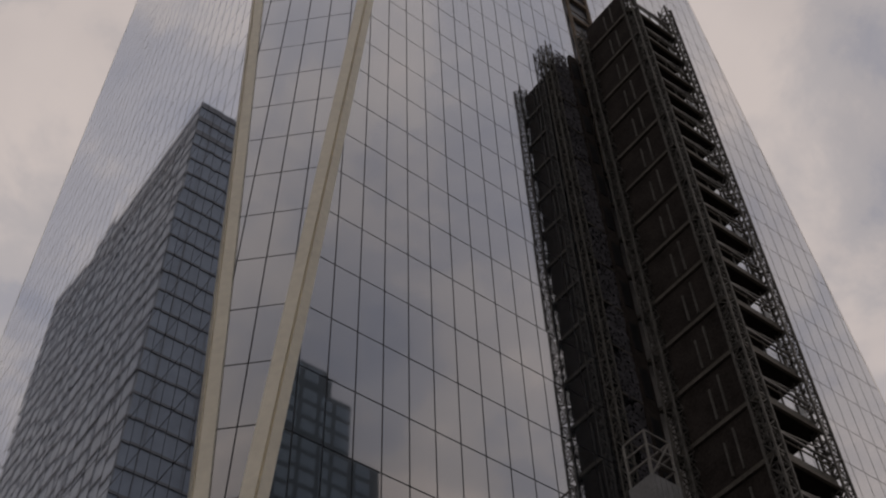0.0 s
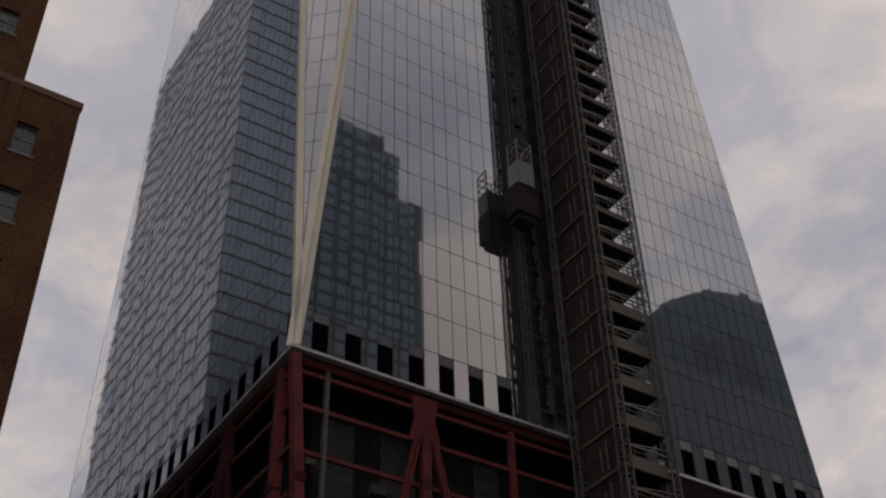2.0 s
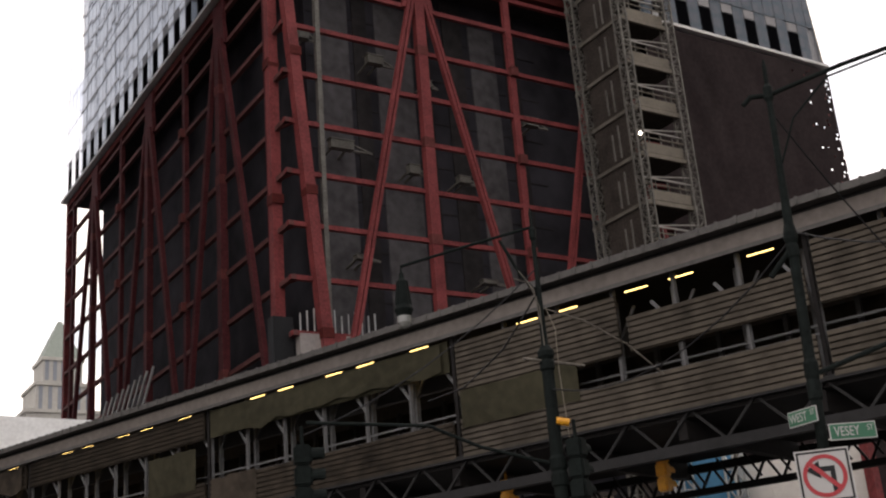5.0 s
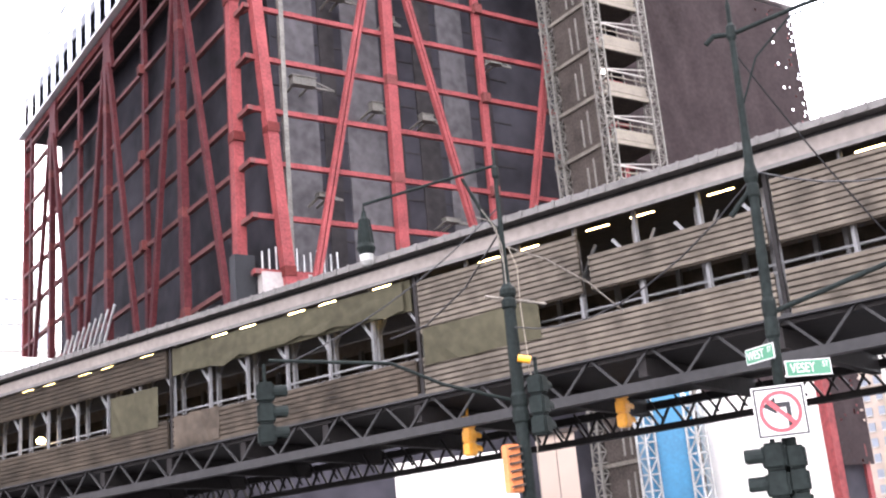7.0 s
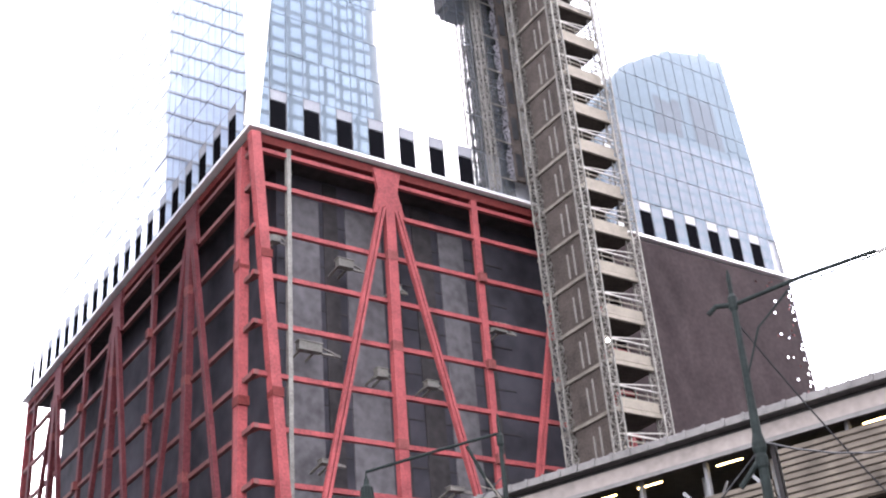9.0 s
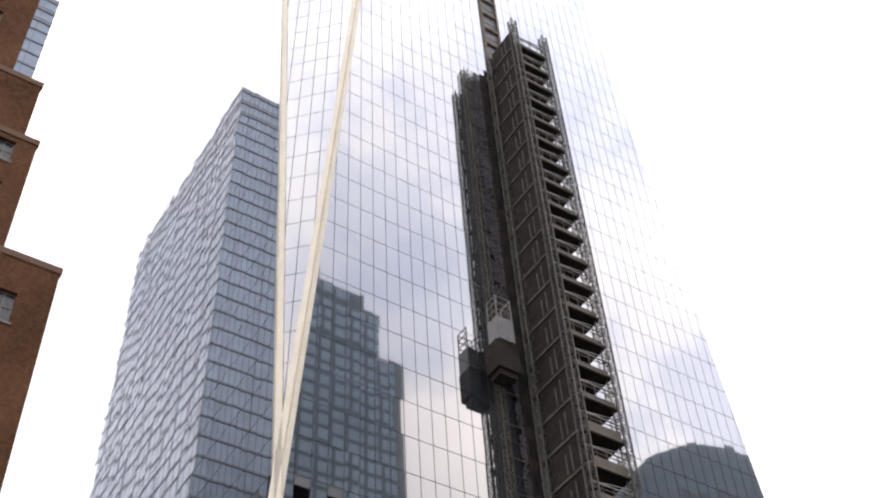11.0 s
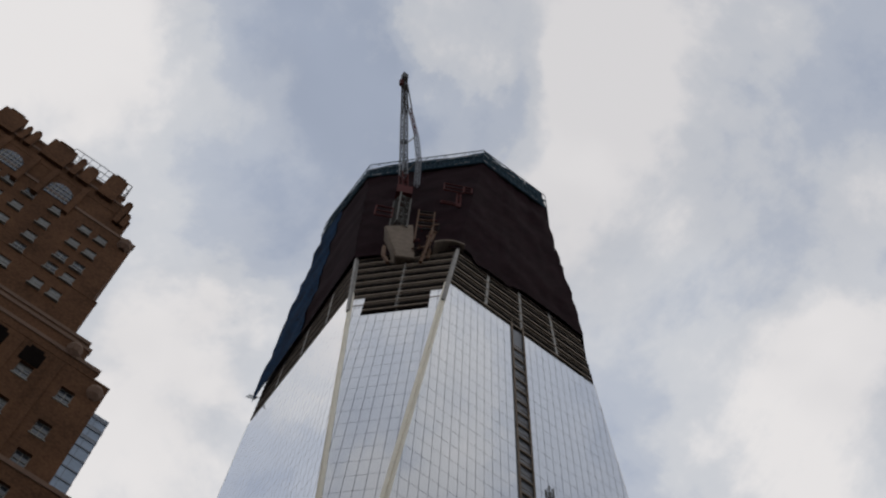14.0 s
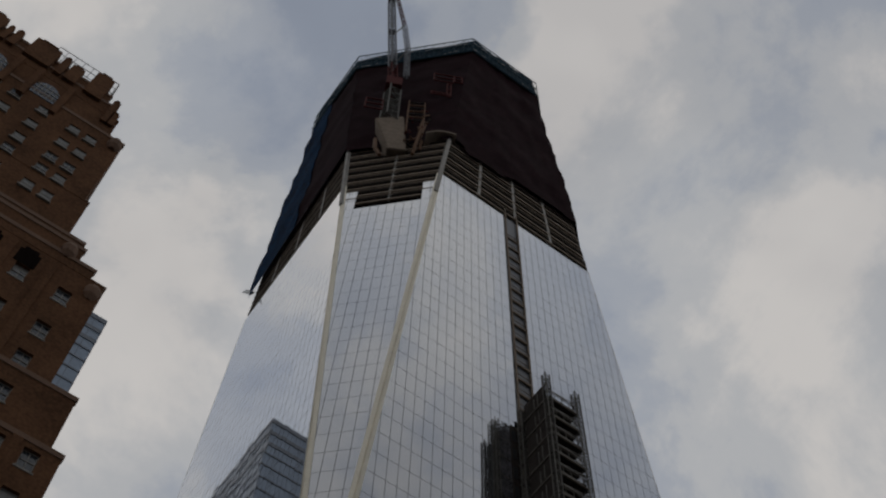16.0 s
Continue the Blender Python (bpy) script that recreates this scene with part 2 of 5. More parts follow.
M_TRUSS_DARK = material("dark_truss_paint", (0.014, 0.0125, 0.012), 0.7, 0.1, 0.2, 0.8, shine=0.08)
M_POLE = material("dark_green_pole_paint", (0.0085, 0.0115, 0.0105), 0.75, 0.0, 0.3, 2.0, shine=0.06)
M_YELLOW = material("signal_yellow", (0.62, 0.27, 0.008), 0.5)
M_ORANGE_BOX = material("faded_orange_housing", (0.4, 0.12, 0.03), 0.6, 0.0, 0.2, 2.0)
M_SIGNGREEN = material("sign_green", (0.002, 0.09, 0.04), 0.45, 0.0, 0.05)
M_SIGNWHITE = material("sign_white", (0.34, 0.33, 0.315), 0.45, 0.0, 0.04)
M_SIGNRED = material("sign_red", (0.3, 0.008, 0.014), 0.45, 0.0, 0.05)
M_BLACK = material("black_paint", (0.015, 0.015, 0.016), 0.5, shine=0.15)
M_LAMPGLASS = material("frosted_lamp_glass", (0.2, 0.2, 0.185), 0.2)
M_TUBE = glowing("warm_fluorescent_tube", (1.0, 0.7, 0.24), 3.0)
M_HOISTLAMP = glowing("work_lamp", (1.0, 0.95, 0.85), 8.0)
M_HOARD = material("white_hoarding", (0.62, 0.575, 0.52), 0.6, 0.0, 0.06, 0.4)
M_BLUE = material("bright_blue_panel", (0.008, 0.11, 0.2), 0.5)
M_FARSTONE = material("far_pale_stone", (0.36, 0.345, 0.31), 0.9, 0.0, 0.1, 0.1)
M_COPPER = material("verdigris_roof", (0.2, 0.23, 0.2), 0.8)
M_CURTAIN = material("blue_grey_curtain_wall", (0.25, 0.31, 0.39), 0.3, 0.2, 0.12, 0.06)
M_BAND = material("dark_spandrel_band", (0.17, 0.185, 0.21), 0.4, 0.3)
M_GRANITE = material("blue_grey_granite", (0.115, 0.16, 0.19), 0.6, 0.0, 0.15, 0.1)
M_LOGGIA = material("shaded_loggia_glass", (0.06, 0.075, 0.09), 0.4, 0.3, 0.15, 0.1)
M_TINTED = material("tinted_office_glass", (0.225, 0.295, 0.36), 0.15, 0.8, 0.15, 0.08)

# ---- mesh helpers ----


def part(name, bm, mat, parent=None, label=""):
    me = bpy.data.meshes.new(name)
    bm.to_mesh(me)
    bm.free()
    me.materials.append(mat)
    ob = new(name, me)
    if parent:
        ob.parent = parent
    if label:
        ob["label"] = label
    return ob


def shared(name, me, parent, m):
    ob = new(name, me)
    ob.parent = parent
    ob.matrix_local = m
    return ob


def thing(name, at, label, category, group="", kind=""):
    ob = new(name)
    ob.location = at
    bpy.context.view_layer.update()
    return tagged(ob, label, category, group, kind)


def hexa(bm, pts):
    """Eight corners: four below, four above, in the same turn."""
    v = [bm.verts.new(p) for p in pts]
    for f in ((3, 2, 1, 0), (4, 5, 6, 7), (0, 1, 5, 4), (1, 2, 6, 5), (2, 3, 7, 6), (3, 0, 4, 7)):
        bm.faces.new([v[i] for i in f])


def box(bm, x0, x1, y0, y1, z0, z1):
    hexa(bm, [(x0, y0, z0), (x1, y0, z0), (x1, y1, z0), (x0, y1, z0), (x0, y0, z1), (x1, y0, z1), (x1, y1, z1), (x0, y1, z1)])


def bar(bm, p, q, w, h=None, up=(0, 0, 1)):
    """A rectangular bar from p to q."""
    p, q, up = Vector(p), Vector(q), Vector(up)
    d = (q - p).normalized()
    if abs(d.dot(up)) > 0.97:
        up = Vector((0, 1, 0)) if abs(d.y) < 0.9 else Vector((1, 0, 0))
    a = d.cross(up).normalized() * (w / 2)
    b = a.cross(d).normalized() * ((h or w) / 2)
    hexa(bm, [p - a - b, p + a - b, q + a - b, q - a - b, p - a + b, p + a + b, q + a + b, q - a + b])


def tube(bm, pts, r, n=8, r_end=None):
    """A round tube along points, closed at both ends."""
    pts = [Vector(p) for p in pts]
    rings = []
    for i, p in enumerate(pts):
        d = (pts[min(i + 1, len(pts) - 1)] - pts[max(i - 1, 0)]).normalized()
        side = d.cross(Vector((0, 0, 1)) if abs(d.z) < 0.95 else Vector((0, 1, 0))).normalized()
        top = side.cross(d)
        k = r + ((r_end if r_end is not None else r) - r) * i / (len(pts) - 1)
        rings.append([bm.verts.new(p + (side * math.cos(2 * math.pi * j / n) + top * math.sin(2 * math.pi * j / n)) * k) for j in range(n)])
    for a, b in zip(rings, rings[1:]):
        for j in range(n):
            bm.faces.new((a[j], a[(j + 1) % n], b[(j + 1) % n], b[j]))
    bm.faces.new(list(reversed(rings[0])))
    bm.faces.new(rings[-1])


def lathe(bm, at, profile, n=14):
    """A turned form: (radius, height) pairs about the upright axis at a place."""
    rings = [[bm.verts.new((at[0] + r * math.cos(2 * math.pi * j / n), at[1] + r * math.sin(2 * math.pi * j / n), at[2] + z)) for j in range(n)]
             for r, z in profile]
    for a, b in zip(rings, rings[1:]):
        for j in range(n):
            bm.faces.new((a[j], a[(j + 1) % n], b[(j + 1) % n], b[j]))
    bm.faces.new(list(reversed(rings[0])))
    bm.faces.new(rings[-1])


def lattice(bm, p, q, w, step, chord, web):
    """A square lattice mast or boom from p to q."""
    p, q = Vector(p), Vector(q)
    d = (q - p).normalized()
    a = d.cross(Vector((0, 0, 1)) if abs(d.z) < 0.95 else Vector((0, 1, 0))).normalized()
    b = a.cross(d)
    cs = [(a * i + b * j) * (w / 2) for i, j in ((-1, -1), (1, -1), (1, 1), (-1, 1))]
    for c in cs:
        bar(bm, p + c, q + c, chord)
    n = max(1, round((q - p).length / step))
    for i in range(n):
        s, e = p + (q - p) * (i / n), p + (q - p) * ((i + 1) / n)
        for k in range(4):
            c0, c1 = cs[k], cs[(k + 1) % 4]
            if (i + k) % 2:
                c0, c1 = c1, c0
            bar(bm, s + c0, e + c1, web)
            bar(bm, s + c0, s + c1, web)


def clip(poly, a, b):
    """The piece of a flat polygon on the left of the line a to b."""
    side = lambda p: (b[0] - a[0]) * (p[1] - a[1]) - (b[1] - a[1]) * (p[0] - a[0])
    res = []
    for p, q in zip(poly, poly[1:] + poly[:1]):
        sp, sq = side(p), side(q)
        if sp >= 0:
            res.append(p)
        if (sp > 0) != (sq > 0) and sp != sq:
            k = sp / (sp - sq)
            res.append((p[0] + (q[0] - p[0]) * k, p[1] + (q[1] - p[1]) * k))
    return res

# ---- ground ----
bm = bmesh.new()
box(bm, -4000, 4000, -4000, 4000, -1.0, 0.0)
tagged(part("ground", bm, M_ASPHALT), "dark grey asphalt street level reaching the horizon", "ground", kind="structure")
bm = bmesh.new()
box(bm, -400, 400, -140, -96, 0.0, 0.15)
tagged(part("pavement", bm, M_PAVE), "grey concrete pavement along the avenue", "pavement", kind="structure")
bm = bmesh.new()
box(bm, -400, 400, -96, -95.7, 0.0, 0.16)
tagged(part("kerb", bm, M_KERB), "granite kerb between pavement and avenue", "kerb", kind="structure")

# ---- the unfinished skyscraper ----
HALF, ZB, ZT, TIP = 30.5, 57.0, 417.0, 31.0
FLOOR, PANE, ZG = 4.06, 1.525, 208.0


def plan(z, grow=0.0):
    """The eight corners of the shaft's plan at a height, starting at the north-west corner's street side."""
    s = (z - ZB) / (ZT - ZB)
    a, b = HALF * (1 - s), HALF + (TIP - HALF) * s
    pts = [(-a, -b), (a, -b), (b, -a), (b, a), (a, b), (-a, b), (-b, a), (-b, -a)]
    return [Vector((x * (1 + grow / 31), y * (1 + grow / 31), z)) for x, y in pts]


tower = thing("skyscraper", (0, 0, 0), "tall unfinished glass tower with tapering faces and red steel base", "building")


def facet(o, u, v, poly, cell_u, cell_v, off_u, name, single=0, hole=None, top=None, back=None, wobble=0.0011):
    """A glazed face: o its origin, u and v its axes, poly its outline. Panes stand proud of a dark backing; the first rows are single panes."""
    nrm = u.cross(v).normalized()
    at = lambda p, d: o + u * p[0] + v * p[1] + nrm * d
    bm = bmesh.new()
    wall = poly
    if back:
        wall = clip(poly, (100, back), (-100, back))
        wall = clip(poly, (-100, back), (100, back)) if max(p[1] for p in wall) > back + 0.01 else wall
    outline = [bm.verts.new(at(p, -0.1)) for p in wall]
    inner = [bm.verts.new(at(p, -0.5)) for p in wall]
    bm.faces.new(outline)
    bm.faces.new(list(reversed(inner)))
    for i in range(len(wall)):
        j = (i + 1) % len(wall)
        bm.faces.new((outline[j], outline[i], inner[i], inner[j]))
    part("backing_wall", bm, M_JOINT, tower)
    us, vs = [p[0] for p in poly], [p[1] for p in poly]
    rest = bmesh.new()
    rng = random.Random(len(name) + 5)
    full = bmesh.new()
    gu, gv = 0.035, 0.04
    w, h, t = cell_u - 2 * gu, cell_v - 2 * gv, 0.06
    hexa(full, [(-w / 2, -h / 2, -t), (w / 2, -h / 2, -t), (w / 2, h / 2, -t), (-w / 2, h / 2, -t), (-w / 2, -h / 2, 0), (w / 2, -h / 2, 0), (w / 2, h / 2, 0), (-w / 2, h / 2, 0)])
    pane_mesh = bpy.data.meshes.new("glass_pane")
    full.to_mesh(pane_mesh)
    full.free()
    pane_mesh.materials.append(M_GLASS)
    basis = Matrix((u, v, nrm)).transposed().to_4x4()
    made = 0
    j = 0
    while j * cell_v < max(vs):
        i0, i1 = math.floor((min(us) - off_u) / cell_u), math.ceil((max(us) - off_u) / cell_u)
        for i in range(i0, i1):
            a, b, c, d = off_u + i * cell_u + gu, off_u + (i + 1) * cell_u - gu, j * cell_v + gv, (j + 1) * cell_v - gv
            if hole and hole(a, b, c, d):
                continue
            if top and c > top(0.5 * (a + b)):
                continue
            cell = [(a, c), (b, c), (b, d), (a, d)]
            for p, q in zip(poly, poly[1:] + poly[:1]):
                if cell:
                    cell = clip(cell, p, q)
            if len(cell) < 3:
                continue
            area = abs(sum(p[0] * q[1] - q[0] * p[1] for p, q in zip(cell, cell[1:] + cell[:1]))) / 2
            if area < 0.15:
                continue
            tu, tv = rng.gauss(0, wobble), rng.gauss(0, wobble)
            if area > w * h * 0.999 and made < single:
                m = Matrix.Translation(at(((a + b) / 2, (c + d) / 2), 0.02)) @ basis @ Euler((tu, tv, 0)).to_matrix().to_4x4()
                shared("glass_pane", pane_mesh, tower, m)
                made += 1
            else:
                cu, cv = (a + b) / 2, (c + d) / 2
                rest.faces.new([rest.verts.new(at(p, 0.02 + (p[0] - cu) * tv + (p[1] - cv) * tu)) for p in cell])
        j += 1
    tagged(part("curtain_wall", rest, M_GLASS, tower, "mirror-like grey glass panes"), kind="stuff")


k_top = (ZG - ZB) / (ZT - ZB)
UP = Vector((0, 0, 1))
# street face with the hoist: the pane grid is centred, louvres take the first row
c0, r0, tip = Vector((-HALF, -HALF, ZB)), Vector((HALF, -HALF, ZB)), Vector((0, -TIP, ZT))


def upright_face(turn, single, slot):
    q = Matrix.Rotation(turn, 3, "Z")
    o = q @ Vector((0, -HALF, ZB))
    v = q @ (Vector((0, -(TIP - HALF), ZT - ZB))).normalized()
    u = q @ Vector((1, 0, 0))
    top = ZG - ZB
    poly = [(-HALF, 0), (HALF, 0), (HALF * (1 - k_top), top), (-HALF * (1 - k_top), top)]

    def hole(a, b, c, d):
        if slot and -2.9 < (a + b) / 2 < 0.2 and c > 2:
            return True
        return c < 1 and louvre_bay(round((a + b) / 2 / PANE - 0.5))
    facet(o, u, v, poly, PANE, FLOOR, 0.0, "street" if slot else "side", single, hole, wobble=0.0011 if slot else 0.001)


def louvre_bay(i):
    return i % 2 == 1 and -20 <= i <= 19


upright_face(0, 290, True)
upright_face(-math.pi / 2, 0, False)
upright_face(math.pi / 2, 0, False)
upright_face(math.pi, 0, False)


def corner_face(turn):
    q = Matrix.Rotation(turn, 3, "Z")
    o = Vector((-HALF, -HALF, ZB))
    mid = (Vector((-TIP, 0, ZT)) + Vector((0, -TIP, ZT))) / 2
    v = (mid - o).normalized()
    u = Vector((1, -1, 0)).normalized()
    length = (mid - o).length
    half = TIP / math.sqrt(2)
    top = length * (204.2 - ZB) / (ZT - ZB)
    hw = half * top / length
    low = length * (195.4 - ZB) / (ZT - ZB)

    def stepped(a, b, c, d):
        return c > low - 1.0 and -hw + 2.4 < (a + b) / 2 < hw - 2.2
    facet(q @ o, q @ u, q @ v, [(0, 0), (hw, top), (-hw, top)], PANE, FLOOR * 1.0018, 0.0, "corner", 0, stepped, back=low)


for i in range(4):
    corner_face(i * math.pi / 2)

# louvres in the first storey of glass, each under a grey panel
louvre_bm = bmesh.new()
box(louvre_bm, -0.7, 0.7, 0.0, 0.095, 0.1, 2.95)
for i in range(9):
    box(louvre_bm, -0.68, 0.68, -0.03, 0.0, 0.2 + i * 0.3, 0.24 + i * 0.3)
louvre_me = bpy.data.meshes.new("louvre")
louvre_bm.to_mesh(louvre_me)
louvre_bm.free()
louvre_me.materials.append(M_LOUVRE)
cap_bm = bmesh.new()
box(cap_bm, -0.71, 0.71, -0.03, 0.09, 3.02, 4.0)
cap_me = bpy.data.meshes.new("grey_panel")
cap_bm.to_mesh(cap_me)
cap_bm.free()
cap_me.materials.append(M_GREYP)
for turn in (0, -math.pi / 2):
    q = Matrix.Rotation(turn, 4, "Z")
    for i in range(-20, 20):
        if louvre_bay(i):
            x = (i + 0.5) * PANE
            if abs(x) > 29.6 or (turn == 0 and -9 < x < 4):
                continue
            m = q @ Matrix.Translation((x, -HALF, ZB))
            shared("louvre", louvre_me, tower, m)
            shared("grey_panel", cap_me, tower, m)

# edge trims: a folded strip along each of the eight edges
for turn in range(4):
    q = Matrix.Rotation(turn * math.pi / 2, 3, "Z")
    for sx in (0, 1):
        a = Vector((-HALF, -HALF, ZB))
        b = Vector((0, -TIP, ZT)) if sx == 0 else Vector((-TIP, 0, ZT))
        b = a + (b - a) * k_top
        out_up = Vector((0, -1, 0)) if sx == 0 else Vector((-1, 0, 0))
        in_up = Vector((1, 0, 0)) if sx == 0 else Vector((0, 1, 0))
        out_c = Vector((-1, -1, 0)).normalized()
        in_c = Vector((-1, 1, 0)).normalized() if sx == 0 else Vector((1, -1, 0)).normalized()
        bm = bmesh.new()
        slim = 1.0 if turn == 0 else 0.2
        for out_v, in_v, w in ((out_up, in_up, slim * (0.5 if sx == 0 else 0.3)), (out_c, in_c, slim * (0.62 if sx == 0 else 0.6))):
            o1 = out_v * 0.16 * slim
            hexa(bm, [q @ p for p in (a, a + in_v * w, a + in_v * w + o1, a + o1, b, b + in_v * w, b + in_v * w + o1, b + o1)])
        part("corner_trim", bm, M_TRIM, tower, "pale satin metal corner strip")

# ledge under the glass, one length a side
for turn in range(4):
    bm = bmesh.new()
    q = Matrix.Rotation(turn * math.pi / 2, 3, "Z")
    hexa(bm, [q @ Vector(p) for p in ((-30.85, -30.85, 56.66), (30.85, -30.85, 56.66), (30.2, -30.2, 56.66), (-30.2, -30.2, 56.66),
                                      (-30.85, -30.85, 56.94), (30.85, -30.85, 56.94), (30.2, -30.2, 56.94), (-30.2, -30.2, 56.94))])
    part("ledge", bm, M_LEDGE, tower, "pale metal ledge at the foot of the glass")

# steel base: a frame on each street face
BEAMS = (55.1, 52.0, 48.0, 44.0, 40.0, 36.0, 32.0, 28.0, 24.0, 20.0)
for turn in (0, -math.pi / 2):
    q = Matrix.Rotation(turn, 3, "Z")
    P = lambda x, z, d=0.0: q @ Vector((x, -HALF + d, z))
    # the left face takes the copy with its shade mixed into the colour
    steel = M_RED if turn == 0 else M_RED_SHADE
    for z in BEAMS:
        bm = bmesh.new()
        hexa(bm, [P(-30.3, z - 0.18, 0.25), P(30.3, z - 0.18, 0.25), P(30.3, z - 0.18, 0.6), P(-30.3, z - 0.18, 0.6),
                  P(-30.3, z + 0.18, 0.25), P(30.3, z + 0.18, 0.25), P(30.3, z + 0.18, 0.6), P(-30.3, z + 0.18, 0.6)])
        # left-face beams carry their pale highlights as a pinker colour
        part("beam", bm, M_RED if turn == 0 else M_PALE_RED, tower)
    bm = bmesh.new()
    bar(bm, P(-30.3, 56.1, 0.5), P(30.3, 56.1, 0.5), 0.6, 0.7)
    part("ring_beam", bm, M_RED_DARK, tower)
    for x in (-18.2, 0.0, 18.2):
        bm = bmesh.new()
        v = [P(x - 1.3, 56.2, 0.05), P(x + 1.3, 56.2, 0.05), P(x + 0.95, 54.2, 0.05), P(x + 1.5, 51.8, 0.05), P(x - 1.5, 51.8, 0.05), P(x - 0.95, 54.2, 0.05)]
        back = [p + q @ Vector((0, 0.35, 0)) for p in v]
        fv, bv = [bm.verts.new(p) for p in v], [bm.verts.new(p) for p in back]
        bm.faces.new(fv), bm.faces.new(list(reversed(bv)))
        for i in range(6):
            bm.faces.new((fv[(i + 1) % 6], fv[i], bv[i], bv[(i + 1) % 6]))
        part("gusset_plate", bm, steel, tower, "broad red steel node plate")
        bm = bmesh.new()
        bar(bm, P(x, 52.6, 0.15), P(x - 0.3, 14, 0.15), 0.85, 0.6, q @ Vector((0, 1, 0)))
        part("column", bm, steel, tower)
        for s in (-1, 1):
            for g in (-0.17, 0.17):
                bm = bmesh.new()
                bar(bm, P(x + s * 0.7 + g, 52.4, 0.05), P(x + s * 8.4 + g, 20, 0.05), 0.24, 0.4, q @ Vector((0, 1, 0)))
                part("diagonal", bm, steel, tower)
    for x in (-27.2, -9.3, 9.3, 27.2):
        bm = bmesh.new()
        white = x == -27.2 and turn == 0
        bar(bm, P(x, 56, 0.41), P(x - 0.3, 14, 0.41), 0.36 if white else 0.6, 0.4, q @ Vector((0, 1, 0)))
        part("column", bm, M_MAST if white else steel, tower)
        bm = bmesh.new()
        hexa(bm, [P(x - 0.9, 14, 0.0), P(x + 0.9, 14, 0.0), P(x + 0.9, 14, 0.9), P(x - 0.9, 14, 0.9), P(x - 0.8, 24, 0.0), P(x + 0.8, 24, 0.0), P(x + 0.8, 24, 0.9), P(x - 0.8, 24, 0.9)])
        part("node", bm, steel, tower)
    for x in (-18.2, 0.0, 18.2, -9.3, 9.3):
        for z in BEAMS[2::2]:
            w = 0.46 if abs(x) in (18.2, 0.0) else 0.34
            c = x - 0.3 * (54 - z) / 40
            bm = bmesh.new()
            hexa(bm, [P(c - w, z - 0.4, -0.18), P(c + w, z - 0.4, -0.18), P(c + w, z - 0.4, 0.3), P(c - w, z - 0.4, 0.3),
                      P(c - w, z + 0.4, -0.18), P(c + w, z + 0.4, -0.18), P(c + w, z + 0.4, 0.3), P(c - w, z + 0.4, 0.3)])
            part("splice_plate", bm, M_SPLICE, tower)
# corner: one upright and two leaning columns
for a, b, w in (((-30.2, -28.3, 56), (-30.2, -27.6, 14), 0.75), ((-30.3, -30.4, 56.3), (-27.6, -30.4, 20), 0.8),
                ((-30.0, 30.0, 56.3), (-30.0, 30.0, 0), 0.6), ((30.0, -30.0, 56.3), (30.0, -30.0, 0), 0.6)):
    bm = bmesh.new()
    bar(bm, a, b, w, w)
    part("corner_column", bm, M_RED, tower)
for z in (24.0, 34.5, 45.5):
    bm = bmesh.new()
    box(bm, -30.65, -29.75, -28.5, -27.5, z - 0.35, z + 0.35)
    part("splice_plate", bm, M_RED_DARK, tower)
    bm = bmesh.new()
    x = -30.2 + 2.6 * (56.3 - z) / 36.3
    box(bm, x - 0.45, x + 0.45, -30.87, -29.95, z - 0.35, z + 0.35)
    part("splice_plate", bm, M_RED_DARK, tower)
for z in BEAMS:
    bm = bmesh.new()
    bar(bm, (-30.1, -28.0, z), (-29.3, -30.2, z), 0.12)
    part("corner_stub", bm, M_RED_DARK, tower)
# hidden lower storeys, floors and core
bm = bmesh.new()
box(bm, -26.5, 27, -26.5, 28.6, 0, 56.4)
part("core", bm, M_CORE, tower, "stained concrete core, darkened for the shade behind the steel")
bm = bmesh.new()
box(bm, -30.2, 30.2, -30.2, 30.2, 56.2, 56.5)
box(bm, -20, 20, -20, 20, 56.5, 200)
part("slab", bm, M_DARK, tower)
bm = bmesh.new()
box(bm, -29.8, -23.4, -30.3, -29.6, 14, 24.0)
part("low_wall", bm, M_PAVE, tower)
bm = bmesh.new()
box(bm, -31.4, -29.9, -29.5, -28.6, 14, 25.3)
part("black_sheet", bm, M_BLACK, tower)
bm = bmesh.new()
box(bm, -30.4, 30.4, -30.0, -29.0, 0, 14)
box(bm, -30.0, -29.0, -29.0, 30.4, 0, 14)
part("plinth", bm, M_CORE, tower)
# netting over the far part of the street face, torn along its far edge
rng_net = random.Random(11)
bm = bmesh.new()
nx, nz = 110, 200
grid = [[bm.verts.new((6.0 + 24.4 * i / nx, -30.75 - 0.12 * noise.noise((i * 0.12, j * 0.05, 3.0)), 10 + 46.2 * j / nz)) for i in range(nx + 1)] for j in range(nz + 1)]
for j in range(nz):
    for i in range(nx):
        if i > 84 and noise.noise((i * 0.9, j * 0.55, 7.0)) > 0.62 - 0.012 * (i - 84) and rng_net.random() < 0.6:
            continue
        bm.faces.new((grid[j][i], grid[j][i + 1], grid[j + 1][i + 1], grid[j + 1][i]))
part("netting", bm, M_NET_BASE, tower, "purple-brown netting over the base, torn at its edge")

